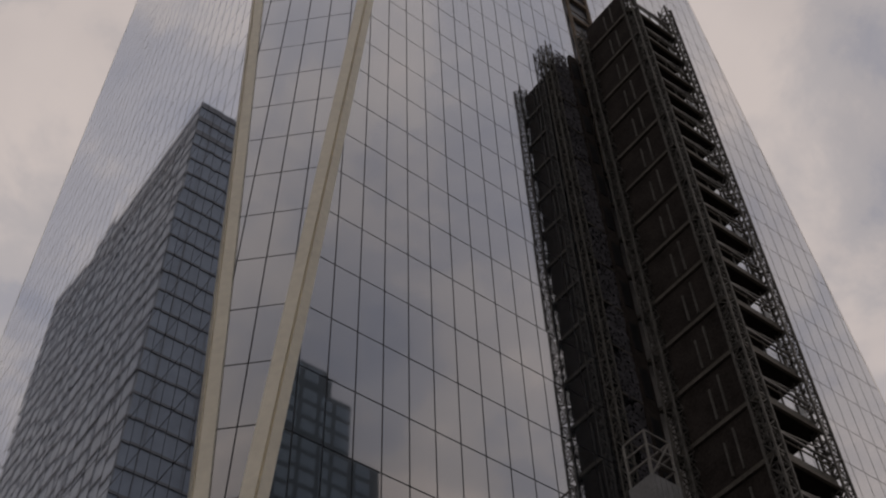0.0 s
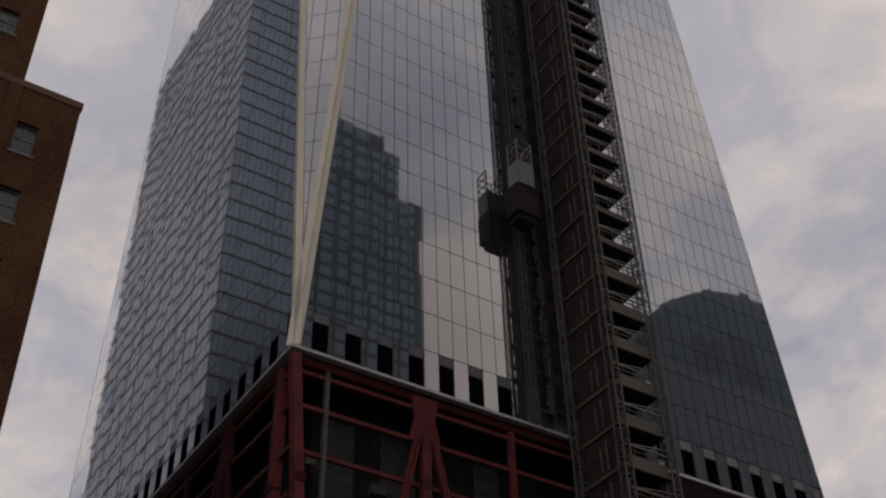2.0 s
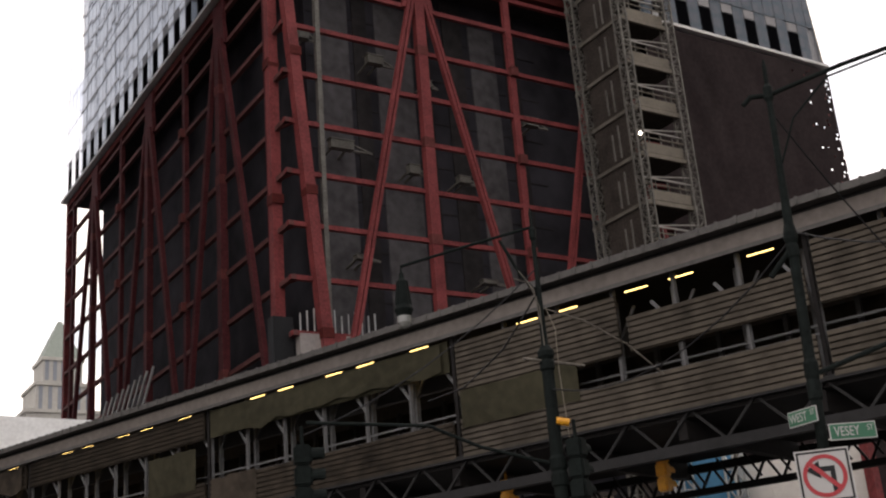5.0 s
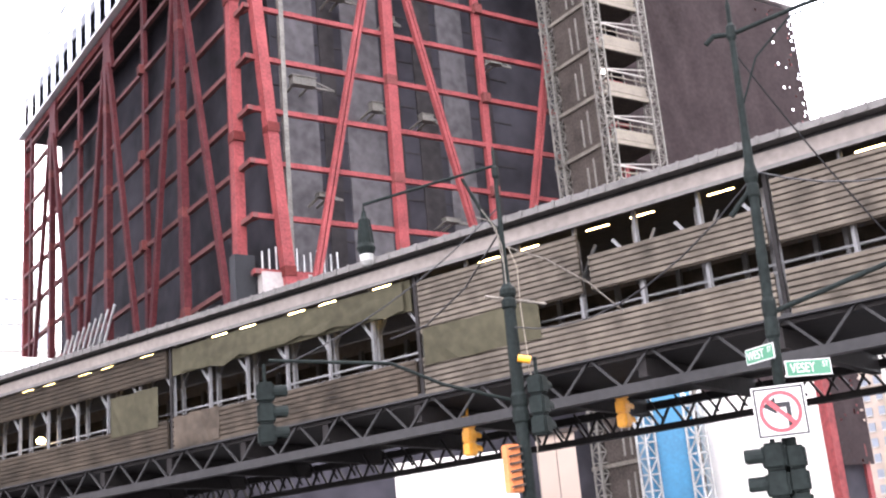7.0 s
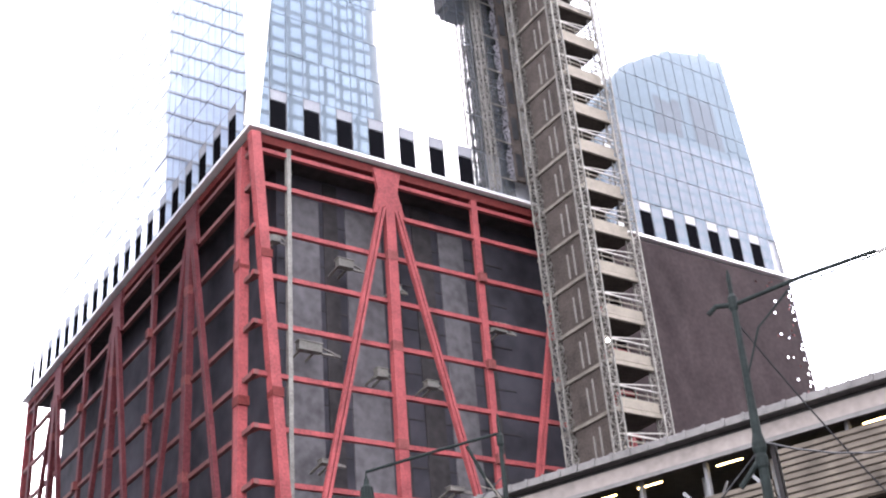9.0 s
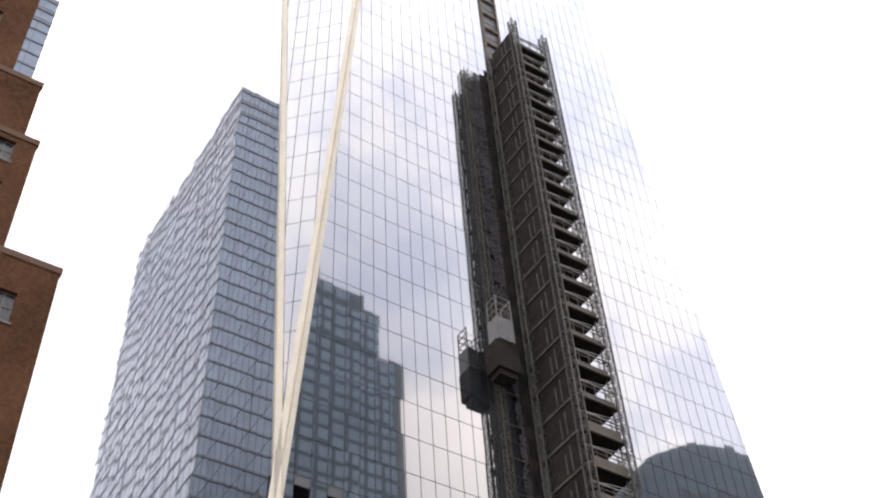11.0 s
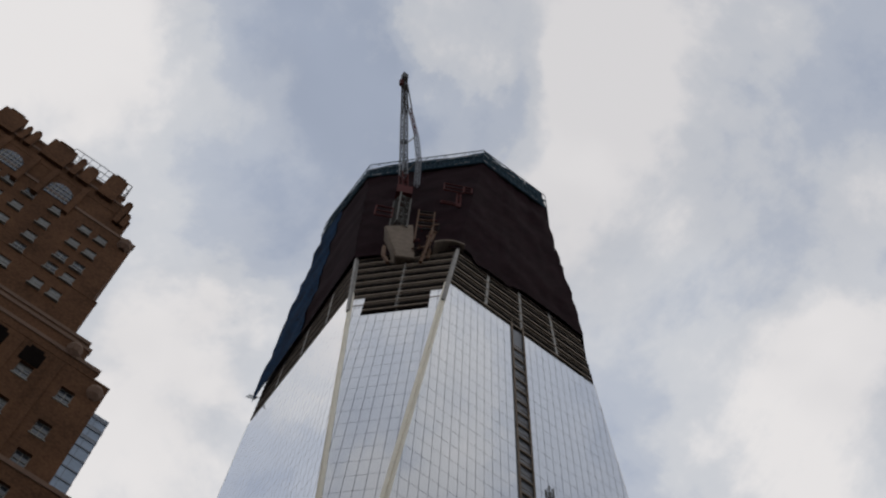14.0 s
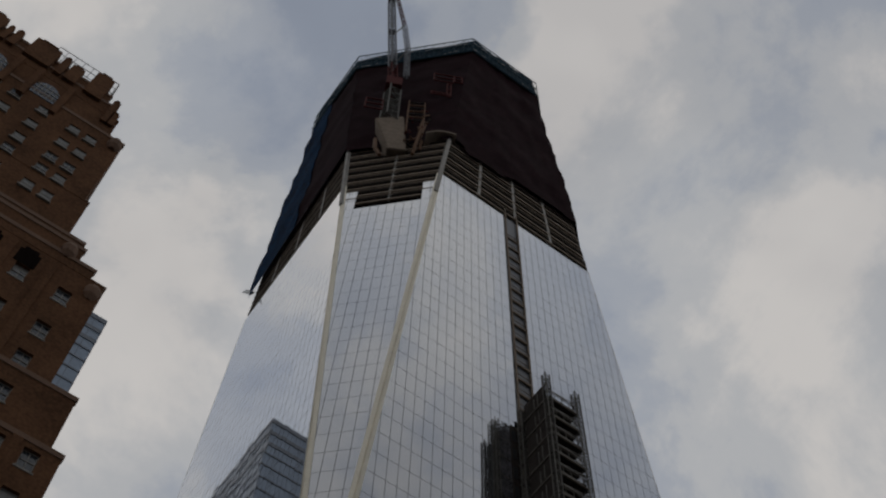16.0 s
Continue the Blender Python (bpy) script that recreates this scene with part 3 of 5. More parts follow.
# pour joints and painted shadow strips on the core, site boxes hung behind beams
for z in range(12, 56, 4):
    bm = bmesh.new()
    box(bm, -26.3, -4.0, -26.56, -26.5, z - 0.05, z + 0.05)
    part("pour_joint", bm, M_DARK, tower)
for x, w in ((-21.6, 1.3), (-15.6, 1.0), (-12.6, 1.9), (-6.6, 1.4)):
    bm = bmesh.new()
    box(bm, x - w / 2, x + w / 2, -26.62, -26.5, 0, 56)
    part("shadow_strip", bm, M_DARK, tower)
for x, w in ((-24.2, 3.0), (-18.5, 3.4), (-9.6, 2.6)):
    bm = bmesh.new()
    box(bm, x - w / 2, x + w / 2, -26.6, -26.5, 20, 54)
    part("pale_sheet", bm, M_PAVE_DULL, tower, "dull grey sheet on the core")
for x, z, w, h in ((-21.4, 47.4, 1.7, 0.9), (-24.7, 39.5, 2.4, 0.9), (-18.6, 38.4, 1.2, 0.9), (-14.0, 38.2, 1.3, 0.7), (-23.6, 30.6, 1.4, 0.4), (-12.5, 29.8, 1.6, 0.4), (-6.6, 44.6, 1.6, 0.9), (-27.6, 48.4, 1.0, 1.2), (-16.8, 46.2, 1.0, 0.7)):
    bm = bmesh.new()
    box(bm, x - w * 0.5, x + w * 0.3, -28.9, -28.3, z - h * 0.4, z + h * 0.35)
    part("site_box", bm, M_MAST, tower, "small grey box fixed behind the beams")
    bm = bmesh.new()
    box(bm, x - w * 0.54, x + w * 0.34, -28.95, -28.25, z + h * 0.36, z + h * 0.46)
    part("box_lid", bm, M_MAST, tower)
    for a, b, t in (((-0.3, -28.29, 0), (-0.3, -26.6, -0.2), 0.14), ((0.2, -28.29, 0), (0.2, -26.6, -0.2), 0.14), ((0.32, -28.6, 0.2 * h), (0.95, -28.6, -0.3 * h), 0.12), ((0.32, -28.6, -0.37 * h), (1.0, -28.6, -0.37 * h), 0.16)):
        bm = bmesh.new()
        bar(bm, (x + w * a[0], a[1], z + a[2]), (x + w * b[0], b[1], z + b[2]), t)
        part("box_bracket", bm, M_MAST, tower)
for i in range(12):
    bm = bmesh.new()
    x = -29.6 + i * 0.53
    bar(bm, (x, -30.0, 23.9), (x, -30.0, 25.5 + 0.2 * (i % 3)), 0.09)
    part("rebar", bm, M_GALV, tower)

# bare storeys above the glass
Z1, Z2 = 229.0, 310.0
for j in range(-1, 7):
    z = 202.0 + j * FLOOR
    pts = plan(z)
    for i in range(8):
        a, b = pts[i], pts[(i + 1) % 8]
        if i in (0, 4, 2, 6) and z < ZG - 0.5:
            continue
        for dz, w, h in ((0.0, 0.3, 0.6), (1.5, 0.2, 0.26), (2.6, 0.2, 0.3)):
            if dz and i not in (0, 1, 6, 7):
                continue
            bm = bmesh.new()
            sink = Vector((0.995, 0.995, 1))
            bar(bm, a * sink + UP * dz, b * sink + UP * dz, w, h)
            part("spandrel_beam" if dz < 2 else "edge_rail", bm, M_TAN_STEEL if dz != 1.5 else M_RUST, tower)
        n = 3 if i % 2 == 0 else 1
        if i in (0, 1, 7, 6):
            for k in range(n):
                p = a.lerp(b, (k + 1) / (n + 1))
                p2 = plan(z + FLOOR)
                p3 = p2[i].lerp(p2[(i + 1) % 8], (k + 1) / (n + 1))
                bm = bmesh.new()
                bar(bm, p * Vector((0.989, 0.989, 1)), p3 * Vector((0.989, 0.989, 1)), 0.6)
                part("column", bm, M_SCAF_PALE, tower)
    for i in (0, 7):
        bm = bmesh.new()
        bar(bm, pts[i], plan(z + FLOOR)[i], 0.75)
        part("column", bm, M_SCAF_PALE, tower)
# block coloured near-black so the depth between the bare floors looks unlit
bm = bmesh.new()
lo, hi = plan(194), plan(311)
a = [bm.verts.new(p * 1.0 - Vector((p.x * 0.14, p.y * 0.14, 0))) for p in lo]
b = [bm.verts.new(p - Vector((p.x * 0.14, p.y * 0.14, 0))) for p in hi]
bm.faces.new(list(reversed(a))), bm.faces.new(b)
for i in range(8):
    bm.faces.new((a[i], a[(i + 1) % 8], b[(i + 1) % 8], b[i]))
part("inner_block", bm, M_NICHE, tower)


def net_ring(z0, z1, grow, mat, name, label, sides, steps=14, wide=10, low=None, f0=0.0, f1=1.0):
    bm = bmesh.new()
    for i in sides:
        grid = []
        for j in range(steps + 1):
            rowv = []
            for k in range(wide + 1):
                f = f0 + (f1 - f0) * k / wide
                zl = z0 + (low(i, f) if low else 0)
                z = zl + (z1 - zl) * j / steps
                pts = plan(z, grow)
                p = pts[i].lerp(pts[(i + 1) % 8], f)
                edge = min(1, j / 2)
                w = noise.noise((p.x * 0.15, p.y * 0.15, z * 0.13)) * 0.7 + noise.noise((p.x * 0.6, p.y * 0.6, z * 0.3)) * 0.4
                rad = Vector((p.x, p.y, 0)).normalized()
                rowv.append(bm.verts.new(p + rad * w * edge))
            grid.append(rowv)
        for j in range(steps):
            for k in range(wide):
                bm.faces.new((grid[j][k], grid[j][k + 1], grid[j + 1][k + 1], grid[j + 1][k]))
    ob = part(name, bm, mat, tower, label)
    for f in ob.data.polygons:
        f.use_smooth = True


def ragged(i, f):
    """The uneven lower hem of the netting."""
    drop = 3.4 * max(0.0, noise.noise((f * 7.0 + 2.3, i * 1.7, 0.4)) + 0.1)
    return -drop - (2.6 if i == 0 and 0.12 < f < 0.42 else 0.0)


net_ring(Z1, Z2 - 8, 0.7, M_NET, "netting", "dark maroon debris netting", (0, 1, 2, 3, 4, 5, 7), 22, 28, ragged)
net_ring(230, Z2 - 8, 0.8, M_NET, "netting", "dark maroon debris netting", (6,), 24, 8, lambda i, f: -14 * (1 - f), 0.45, 1.0)
net_ring(230, Z2 - 8, 1.0, M_BLUE_NET, "netting", "blue debris netting", (6,), 24, 8, lambda i, f: -14 * (1 - f), 0.0, 0.45)
net_ring(Z2 - 11, Z2, 1.2, M_RIM, "rim_netting", "blue safety netting round the top deck", range(8), 3)
top = plan(Z2 - 10.4, 1.15)
bm = bmesh.new()
v = [bm.verts.new(p) for p in top]
v2 = [bm.verts.new(p - Vector((0, 0, 0.4))) for p in top]
bm.faces.new(v), bm.faces.new(list(reversed(v2)))
for i in range(8):
    bm.faces.new((v2[i], v2[(i + 1) % 8], v[(i + 1) % 8], v[i]))
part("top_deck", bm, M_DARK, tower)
for i in (0, 7, 6, 1):
    a, b = plan(Z2 - 11, 1.45)[i], plan(Z2 - 11, 1.45)[(i + 1) % 8]
    for dz in (0.2, 5.0, 5.8, 10.9):
        bm = bmesh.new()
        bar(bm, a + UP * dz, b + UP * dz, 0.2)
        part("rim_rail", bm, M_LACE, tower)
    # a lattice fence of two tiers over the net, with odd pale sheets tied to it
    fence, sheets = bmesh.new(), bmesh.new()
    n = max(4, round((b - a).length / 1.3))
    rng_rim = random.Random(i + 21)
    out = (a + b).normalized() * 0.15
    for k in range(n):
        p, q = a.lerp(b, k / n) + out, a.lerp(b, (k + 1) / n) + out
        for lo, hi in ((0.2, 5.0), (5.8, 10.9)):
            bar(fence, p + UP * lo, p + UP * hi, 0.1)
            bar(fence, p + UP * (lo if k % 2 else hi), q + UP * (hi if k % 2 else lo), 0.08)
        for lo in (0.3, 5.9):
            if rng_rim.random() < 0.42:
                s, e = p.lerp(q, 0.1), p.lerp(q, rng_rim.uniform(0.4, 1.0))
                z = lo + rng_rim.uniform(0.0, 1.2)
                bar(sheets, s + out + UP * z, e + out + UP * z, 0.05, rng_rim.uniform(0.25, 0.7))
    tagged(part("rim_fence", fence, M_LACE, tower), kind="stuff")
    tagged(part("tied_sheet", sheets, M_GREYCAGE, tower), kind="stuff")
# a scrap of white sheet flying at the far lower hem of the blue net
bm = bmesh.new()
p = plan(217.5, 1.0)[6] + Vector((0.5, -0.5, 0))
bar(bm, p, p + Vector((-1.6, 1.2, 1.2)), 0.1, 1.3)
part("loose_sheet", bm, M_WHITE, tower, "small white loose sheet")



def polar(az, d, z):
    """A place at a bearing and distance from where the camera stands."""
    return Vector((EYE[0] + d * math.sin(radians(az)), EYE[1] + d * math.cos(radians(az)), z))


# ---- construction hoist on the street face ----
hoist = thing("construction_hoist", (-1, -34, 0), "rust-brown construction hoist tower of scaffolding against the glass face", "hoist")


def hpart(name, bm, mat, label=""):
    ob = part(name, bm, mat, hoist, label)
    ob.matrix_parent_inverse = Matrix.Translation((1, 34, 0))
    return ob


HX0, HX1, HY0, HY1, HTOP = -3.4, 1.7, -37.6, -31.0, 137.0
for x, y, top in ((HX0, HY0, 141.5), (HX1, HY0, 141.3), (HX0 - 0.3, HY1 - 1.3, 139)):
    bm = bmesh.new()
    lattice(bm, (x, y, 0), (x, y, top), 0.78, 0.8, 0.13, 0.06)
    hpart("mast", bm, M_MAST, "pale weathered lattice mast")
j = 0
z = 6.0
while z < HTOP:
    bm = bmesh.new()
    box(bm, HX0, HX1, HY0, HY1, z, z + 0.22)
    hpart("deck", bm, M_RUST)
    bm = bmesh.new()
    box(bm, HX0 + 0.4, HX1 - 0.4, HY0 - 0.05, HY0 + 0.03, z + 0.3, z + (1.15 if z < 75 else 0.7))
    hpart("guard_panel", bm, M_PLY if z < 75 else M_SCAF, "plywood guard panel" if z < 75 else "grey mesh guard")
    bm = bmesh.new()
    bar(bm, (HX0, HY0 - 0.1, z), (HX1, HY0 - 0.1, z), 0.2, 0.35 if z < 75 else 0.2)
    bar(bm, (HX0, HY0, z + 1.6), (HX1, HY0, z + 1.6), 0.08)
    hpart("edge_beam", bm, M_PLY)
    for k, y in enumerate((HY0 + 2.0, HY0 + 2.8)):
        bm = bmesh.new()
        bar(bm, (HX0 - 0.05, y, z + 0.5), (HX0 - 0.05, y, z + 3.3 - 0.5 * k), 0.11)
        hpart("gate_rod", bm, M_MAST)
    bm = bmesh.new()
    bar(bm, (HX0 - 0.06, HY0, z), (HX0 - 0.06, HY1, z), 0.16, 0.3)
    hpart("side_beam", bm, M_SCAF)
    bm = bmesh.new()
    box(bm, HX0 + 0.02, HX0 + 0.1, HY0 + 0.4, HY1 - 1.6, z + 0.25, z + (3.98 if j % 2 else 3.9))
    hpart("side_panel", bm, M_RUST)
    # dark sheet added behind each bay to stand for its shaded inside
    bm = bmesh.new()
    box(bm, HX0 + 0.5, HX1, HY1 - 0.5, HY1 - 0.4, z + 0.2, z + FLOOR)
    hpart("dark_backdrop", bm, M_RUST)
    for x in (HX0 + 1.3, HX0 + 2.55, HX0 + 3.8):
        bm = bmesh.new()
        bar(bm, (x, HY0 + 0.1, z + 0.2), (x, HY0 + 0.1, z + 2.1), 0.09)
        hpart("rail_post", bm, M_MAST)
    bm = bmesh.new()
    bar(bm, (HX0, HY0, z + 2.1), (HX1, HY0, z + 2.1), 0.12)
    bar(bm, (HX0, HY0, z + 2.1), (HX1, HY0, z + 2.75), 0.08)
    hpart("top_rail", bm, M_SCAF_PALE)
    if j % 2 and z > 50:
        bm = bmesh.new()
        box(bm, HX1 - 1.3, HX1 - 0.5, HY0 + 0.15, HY0 + 0.2, z + 0.7, z + 1.7)
        hpart("debris_sheet", bm, M_WHITE, "pale loose sheet")
    z += FLOOR
    j += 1
# hoist way on the near side with its rack mast and netted back
bm = bmesh.new()
lattice(bm, (-7.3, -31.1, 57), (-7.3, -31.1, 135.2), 0.6, 1.0, 0.08, 0.05)
hpart("rack_mast", bm, M_MAST)
for i in range(19):
    z = 58.5 + i * FLOOR
    bm = bmesh.new()
    # a slack sheet tied to the gate side, its free hem scalloped and full of gaps
    cells_u, cells_v = 20, 30
    full = 0.34 if i < 6 else min(1.0, 0.5 + i * 0.04)
    net = [[bm.verts.new((-4.9 - 2.3 * k / cells_u, -31.1 - 0.12 * noise.noise((k * 0.2, r * 0.15, i * 2.3)), z + FLOOR * r / cells_v)) for k in range(cells_u + 1)] for r in range(cells_v + 1)]
    for r in range(cells_v):
        f = r / cells_v
        hem = full * (0.62 + 0.38 * math.sin(math.pi * min(1.0, f * 1.25)) ** 0.7 + 0.12 * noise.noise((i * 3.1, f * 5.0, 0.5)))
        for k in range(cells_u):
            edge = k / cells_u - hem
            if edge > 0 or noise.noise((k * 0.9, r * 0.8, i * 5.7)) > 0.3 - 0.34 * max(0.0, edge + 0.55):
                continue
            bm.faces.new((net[r][k], net[r][k + 1], net[r + 1][k + 1], net[r + 1][k]))
    hpart("net_sheet", bm, M_NET_FINE, "dark slack netting sheet")
    bm = bmesh.new()
    box(bm, -4.9, -3.9, -31.35, -31.1, z, z + FLOOR)
    hpart("landing_gate", bm, M_RUST)
    # a flat black box holds the darkness of the open gate
    bm = bmesh.new()
    box(bm, -4.8, -4.15, -31.4, -31.34, z + 0.5, z + 2.9)
    hpart("gate_opening", bm, M_BLACK)
    bm = bmesh.new()
    bar(bm, (-7.5, -31.1, z), (-3.8, -31.1, z), 0.1)
    hpart("tie", bm, M_SCAF)
# the slot in the glass above the hoist, with its bare slab edges
for i in range(34):
    z = ZB + 8.1 + i * FLOOR
    if 125 < z < ZG + 6:
        bm = bmesh.new()
        bar(bm, (-2.8, -30.75, z), (0.1, -30.75, z), 0.3, 0.5)
        hpart("slot_beam", bm, M_TAN_STEEL)
        bm = bmesh.new()
        bar(bm, (-2.7, -30.8, z + 1.3), (0.0, -30.8, z + 1.3), 0.1)
        hpart("slot_rail", bm, M_TAN_STEEL)
for x in (-2.7, 0.05):
    bm = bmesh.new()
    bar(bm, (x, -30.8, 120), (x, -30.9, ZG + 3), 0.25)
    hpart("slot_post", bm, M_TAN_STEEL)
for z in (12, 29.5, 40):
    bm = bmesh.new()
    lathe(bm, (HX0 - 0.1, HY0 - 0.5, z), [(0.04, -0.1), (0.11, -0.04), (0.11, 0.06), (0.04, 0.12)])
    hpart("work_lamp", bm, M_HOISTLAMP, "glowing work lamp")

hoist_car = thing("hoist_car", (-6.5, -34.5, 74), "pale grey hoist cage hanging on the rack mast", "lift cage")


def cpart(name, bm, mat, label=""):
    ob = part(name, bm, mat, hoist_car, label)
    ob.matrix_parent_inverse = Matrix.Translation((6.5, 34.5, -74))
    return ob


CX, CY, CZ = -8.1, -33.2, 82.6
bm = bmesh.new()
box(bm, CX - 1.0, CX + 1.0, CY - 0.9, CY + 0.8, CZ, CZ + 3.1)
cpart("cage", bm, M_GREYCAGE)
for k in range(5):
    bm = bmesh.new()
    box(bm, CX + 1.0, CX + 1.05, CY - 0.8 + k * 0.33, CY - 0.65 + k * 0.33, CZ + 0.2, CZ + 2.9)
    cpart("cage_rib", bm, M_SCAF_PALE)
    bm = bmesh.new()
    box(bm, CX - 0.9 + k * 0.4, CX - 0.8 + k * 0.4, CY - 0.95, CY - 0.9, CZ + 0.1, CZ + 3.0)
    cpart("cage_rib", bm, M_GREYCAGE)
RAILS = [((x, y, 3.1), (x, y, 6.0), 0.1) for x in (-0.9, 0.9) for y in (-0.85, 0.7)] + [((-0.9, -0.85, 3.1), (0.9, -0.85, 6.0), 0.08)]
for h in (4.1, 5.1, 6.0):
    RAILS += [((-0.9, -0.85, h), (0.9, -0.85, h), 0.09), ((0.9, -0.85, h), (0.9, 0.7, h), 0.09), ((-0.9, -0.85, h), (-0.9, 0.7, h), 0.09)]
CAGE = Vector((CX, CY, CZ))
for p, q, w in RAILS:
    bm = bmesh.new()
    bar(bm, CAGE + Vector(p), CAGE + Vector(q), w)
    cpart("guard_rail", bm, M_SCAF_PALE)
bm = bmesh.new()
box(bm, CX - 1.25, CX + 1.5, CY - 0.7, CY + 1.3, CZ - 3.6, CZ - 0.05)
box(bm, CX - 0.9, CX + 1.2, CY - 0.4, CY + 1.2, CZ - 4.3, CZ - 3.6)
cpart("drive_unit", bm, M_RUST, "dark drive unit under the cage")

# ---- tower crane on the corner ----
crane = thing("tower_crane", (-24, -24, 240), "luffing tower crane with concrete-coloured counterweight and lattice boom", "crane")


def kpart(name, bm, mat, label=""):
    ob = part(name, bm, mat, crane, label)
    ob.matrix_parent_inverse = Matrix.Translation((24, 24, -240))
    return ob


AZ0 = radians(25.6)
OUT = Vector((-math.sin(AZ0), -math.cos(AZ0), 0))
SIDE = Vector((math.cos(AZ0), -math.sin(AZ0), 0))
FOOT = Vector((EYE[0], EYE[1], 0)) - OUT * 90.0
P = lambda a, o, z: FOOT + SIDE * a + OUT * o + UP * z
bm = bmesh.new()
hexa(bm, [P(0.2, 4.4, 222.4), P(4.1, 4.4, 223.0), P(4.2, 1.0, 224), P(0.2, 1.0, 224), P(-3.3, 5.2, 236.5), P(2.7, 5.2, 240.5), P(3.2, -1.0, 241), P(-2.6, -1.0, 240)])
bmesh.ops.bevel(bm, geom=bm.edges[:], offset=0.25, segments=2, affect="EDGES")
kpart("counterweight", bm, M_TAN_STEEL, "tan counterweight block")
bm = bmesh.new()
lattice(bm, P(-0.4, 4.5, 238), P(-0.6, 4.6, 257), 2.7, 1.9, 0.3, 0.15)
kpart("mast", bm, M_MAST, "pale lattice mast")
bm = bmesh.new()
hexa(bm, [P(a, o, z) for z in (257, 262) for a, o in ((-2.4, 6.5), (1.2, 6.5), (1.2, 2), (-2.4, 2))])
kpart("machinery_deck", bm, M_RED_DARK)
TIP_AT = polar(20.2, 80.0, 357.5)
BOOM0 = P(-0.8, 4.6, 262)
LEAN = (TIP_AT - BOOM0).normalized()
for f0, f1, w, mat, label in ((0.0, 0.12, 1.5, M_RED_DARK, "dull red boom foot"), (0.12, 0.62, 1.35, M_BOOM, "pale grey lattice boom"), (0.62, 0.86, 1.2, M_RUST, "dark upper boom"), (0.86, 0.965, 1.05, M_RUST, "dark boom end")):
    bm = bmesh.new()
    lattice(bm, BOOM0.lerp(TIP_AT, f0), BOOM0.lerp(TIP_AT, f1), w, 2.6, 0.24, 0.12)
    kpart("boom_section", bm, mat, label)
for f in (0.14, 0.36, 0.62, 0.86):
    bm = bmesh.new()
    bar(bm, BOOM0.lerp(TIP_AT, f), BOOM0.lerp(TIP_AT, f) + LEAN * 0.3, 1.5, 1.5)
    kpart("boom_flange", bm, M_RUST)
bm = bmesh.new()
bar(bm, BOOM0.lerp(TIP_AT, 0.955), TIP_AT, 1.6, 1.4)
kpart("boom_head", bm, M_BLACK, "dark boom head")
bm = bmesh.new()
bar(bm, BOOM0.lerp(TIP_AT, 0.88) - SIDE * 0.9, BOOM0.lerp(TIP_AT, 0.93) - SIDE * 0.9, 1.2, 1.0)
kpart("sheave_block", bm, M_RED_DARK, "dull red sheave block")
# stay frame behind the boom: a bowed lattice and two pendants
FRAME_AT = [polar(26.9, 83, 262), polar(26.5, 83, 283), polar(25.3, 83, 304), polar(23.1, 83, 330)]
for p, q, w, mat in zip(FRAME_AT, FRAME_AT[1:], (0.9, 0.9, 0.7), (M_BOOM, M_BOOM, M_RED_DARK)):
    bm = bmesh.new()
    lattice(bm, p, q, w, 3.0, 0.13, 0.08)
    kpart("stay_frame", bm, mat)
for a in (-0.5, 0.5):
    bm = bmesh.new()
    bar(bm, FRAME_AT[-1] + SIDE * a, BOOM0.lerp(TIP_AT, 0.9) + SIDE * (a * 0.5 + 0.6), 0.26)
    kpart("pendant", bm, M_RUST, "dark stay rod")
for k in range(3):
    bm = bmesh.new()
    bar(bm, FRAME_AT[k + 1], BOOM0.lerp(TIP_AT, 0.12 + 0.22 * k), 0.2)
    kpart("hoist_rope", bm, M_MAST)
# stair tower and brackets beside the counterweight
for i in range(7):
    bm = bmesh.new()
    bar(bm, P(3.7, 5.0, 239 + i * 1.9), P(7.0, 5.0, 240 + i * 1.9), 0.3)
    kpart("stair_tread", bm, M_ORANGE if i % 2 else M_RUST)
for a in (3.4, 6.9):
    bm = bmesh.new()
    bar(bm, P(a, 5.0, 232), P(a, 5.0, 251.5), 0.3)
    kpart("stair_post", bm, M_ORANGE)
for pts in (((6.8, 4.9, 240.5), (6.2, 4.9, 231), (5.3, 4.6, 221)), ((7.6, 4.6, 240), (7.0, 4.6, 233), (6.6, 4.4, 224)), ((-2.4, 4.5, 226), (-2.2, 4.6, 221), (-1.0, 4.6, 217.5)), ((4.0, 4.0, 229), (6.4, 4.6, 230.5))):
    bm = bmesh.new()
    for p, q in zip(pts, pts[1:]):
        bar(bm, P(*p), P(*q), 0.6)
    kpart("bracket", bm, M_ORANGE, "orange-brown support bracket")
rng_k = random.Random(31)
for i in range(16):
    bm = bmesh.new()
    a, z = rng_k.uniform(3.5, 8.5), rng_k.uniform(224, 246)
    bar(bm, P(a, 5.2, z), P(a + rng_k.uniform(-1.5, 1.5), 4.6, z + rng_k.uniform(-2, 3)), 0.28)
    kpart("brace", bm, (M_ORANGE, M_RUST, M_RED_DARK)[i % 3])
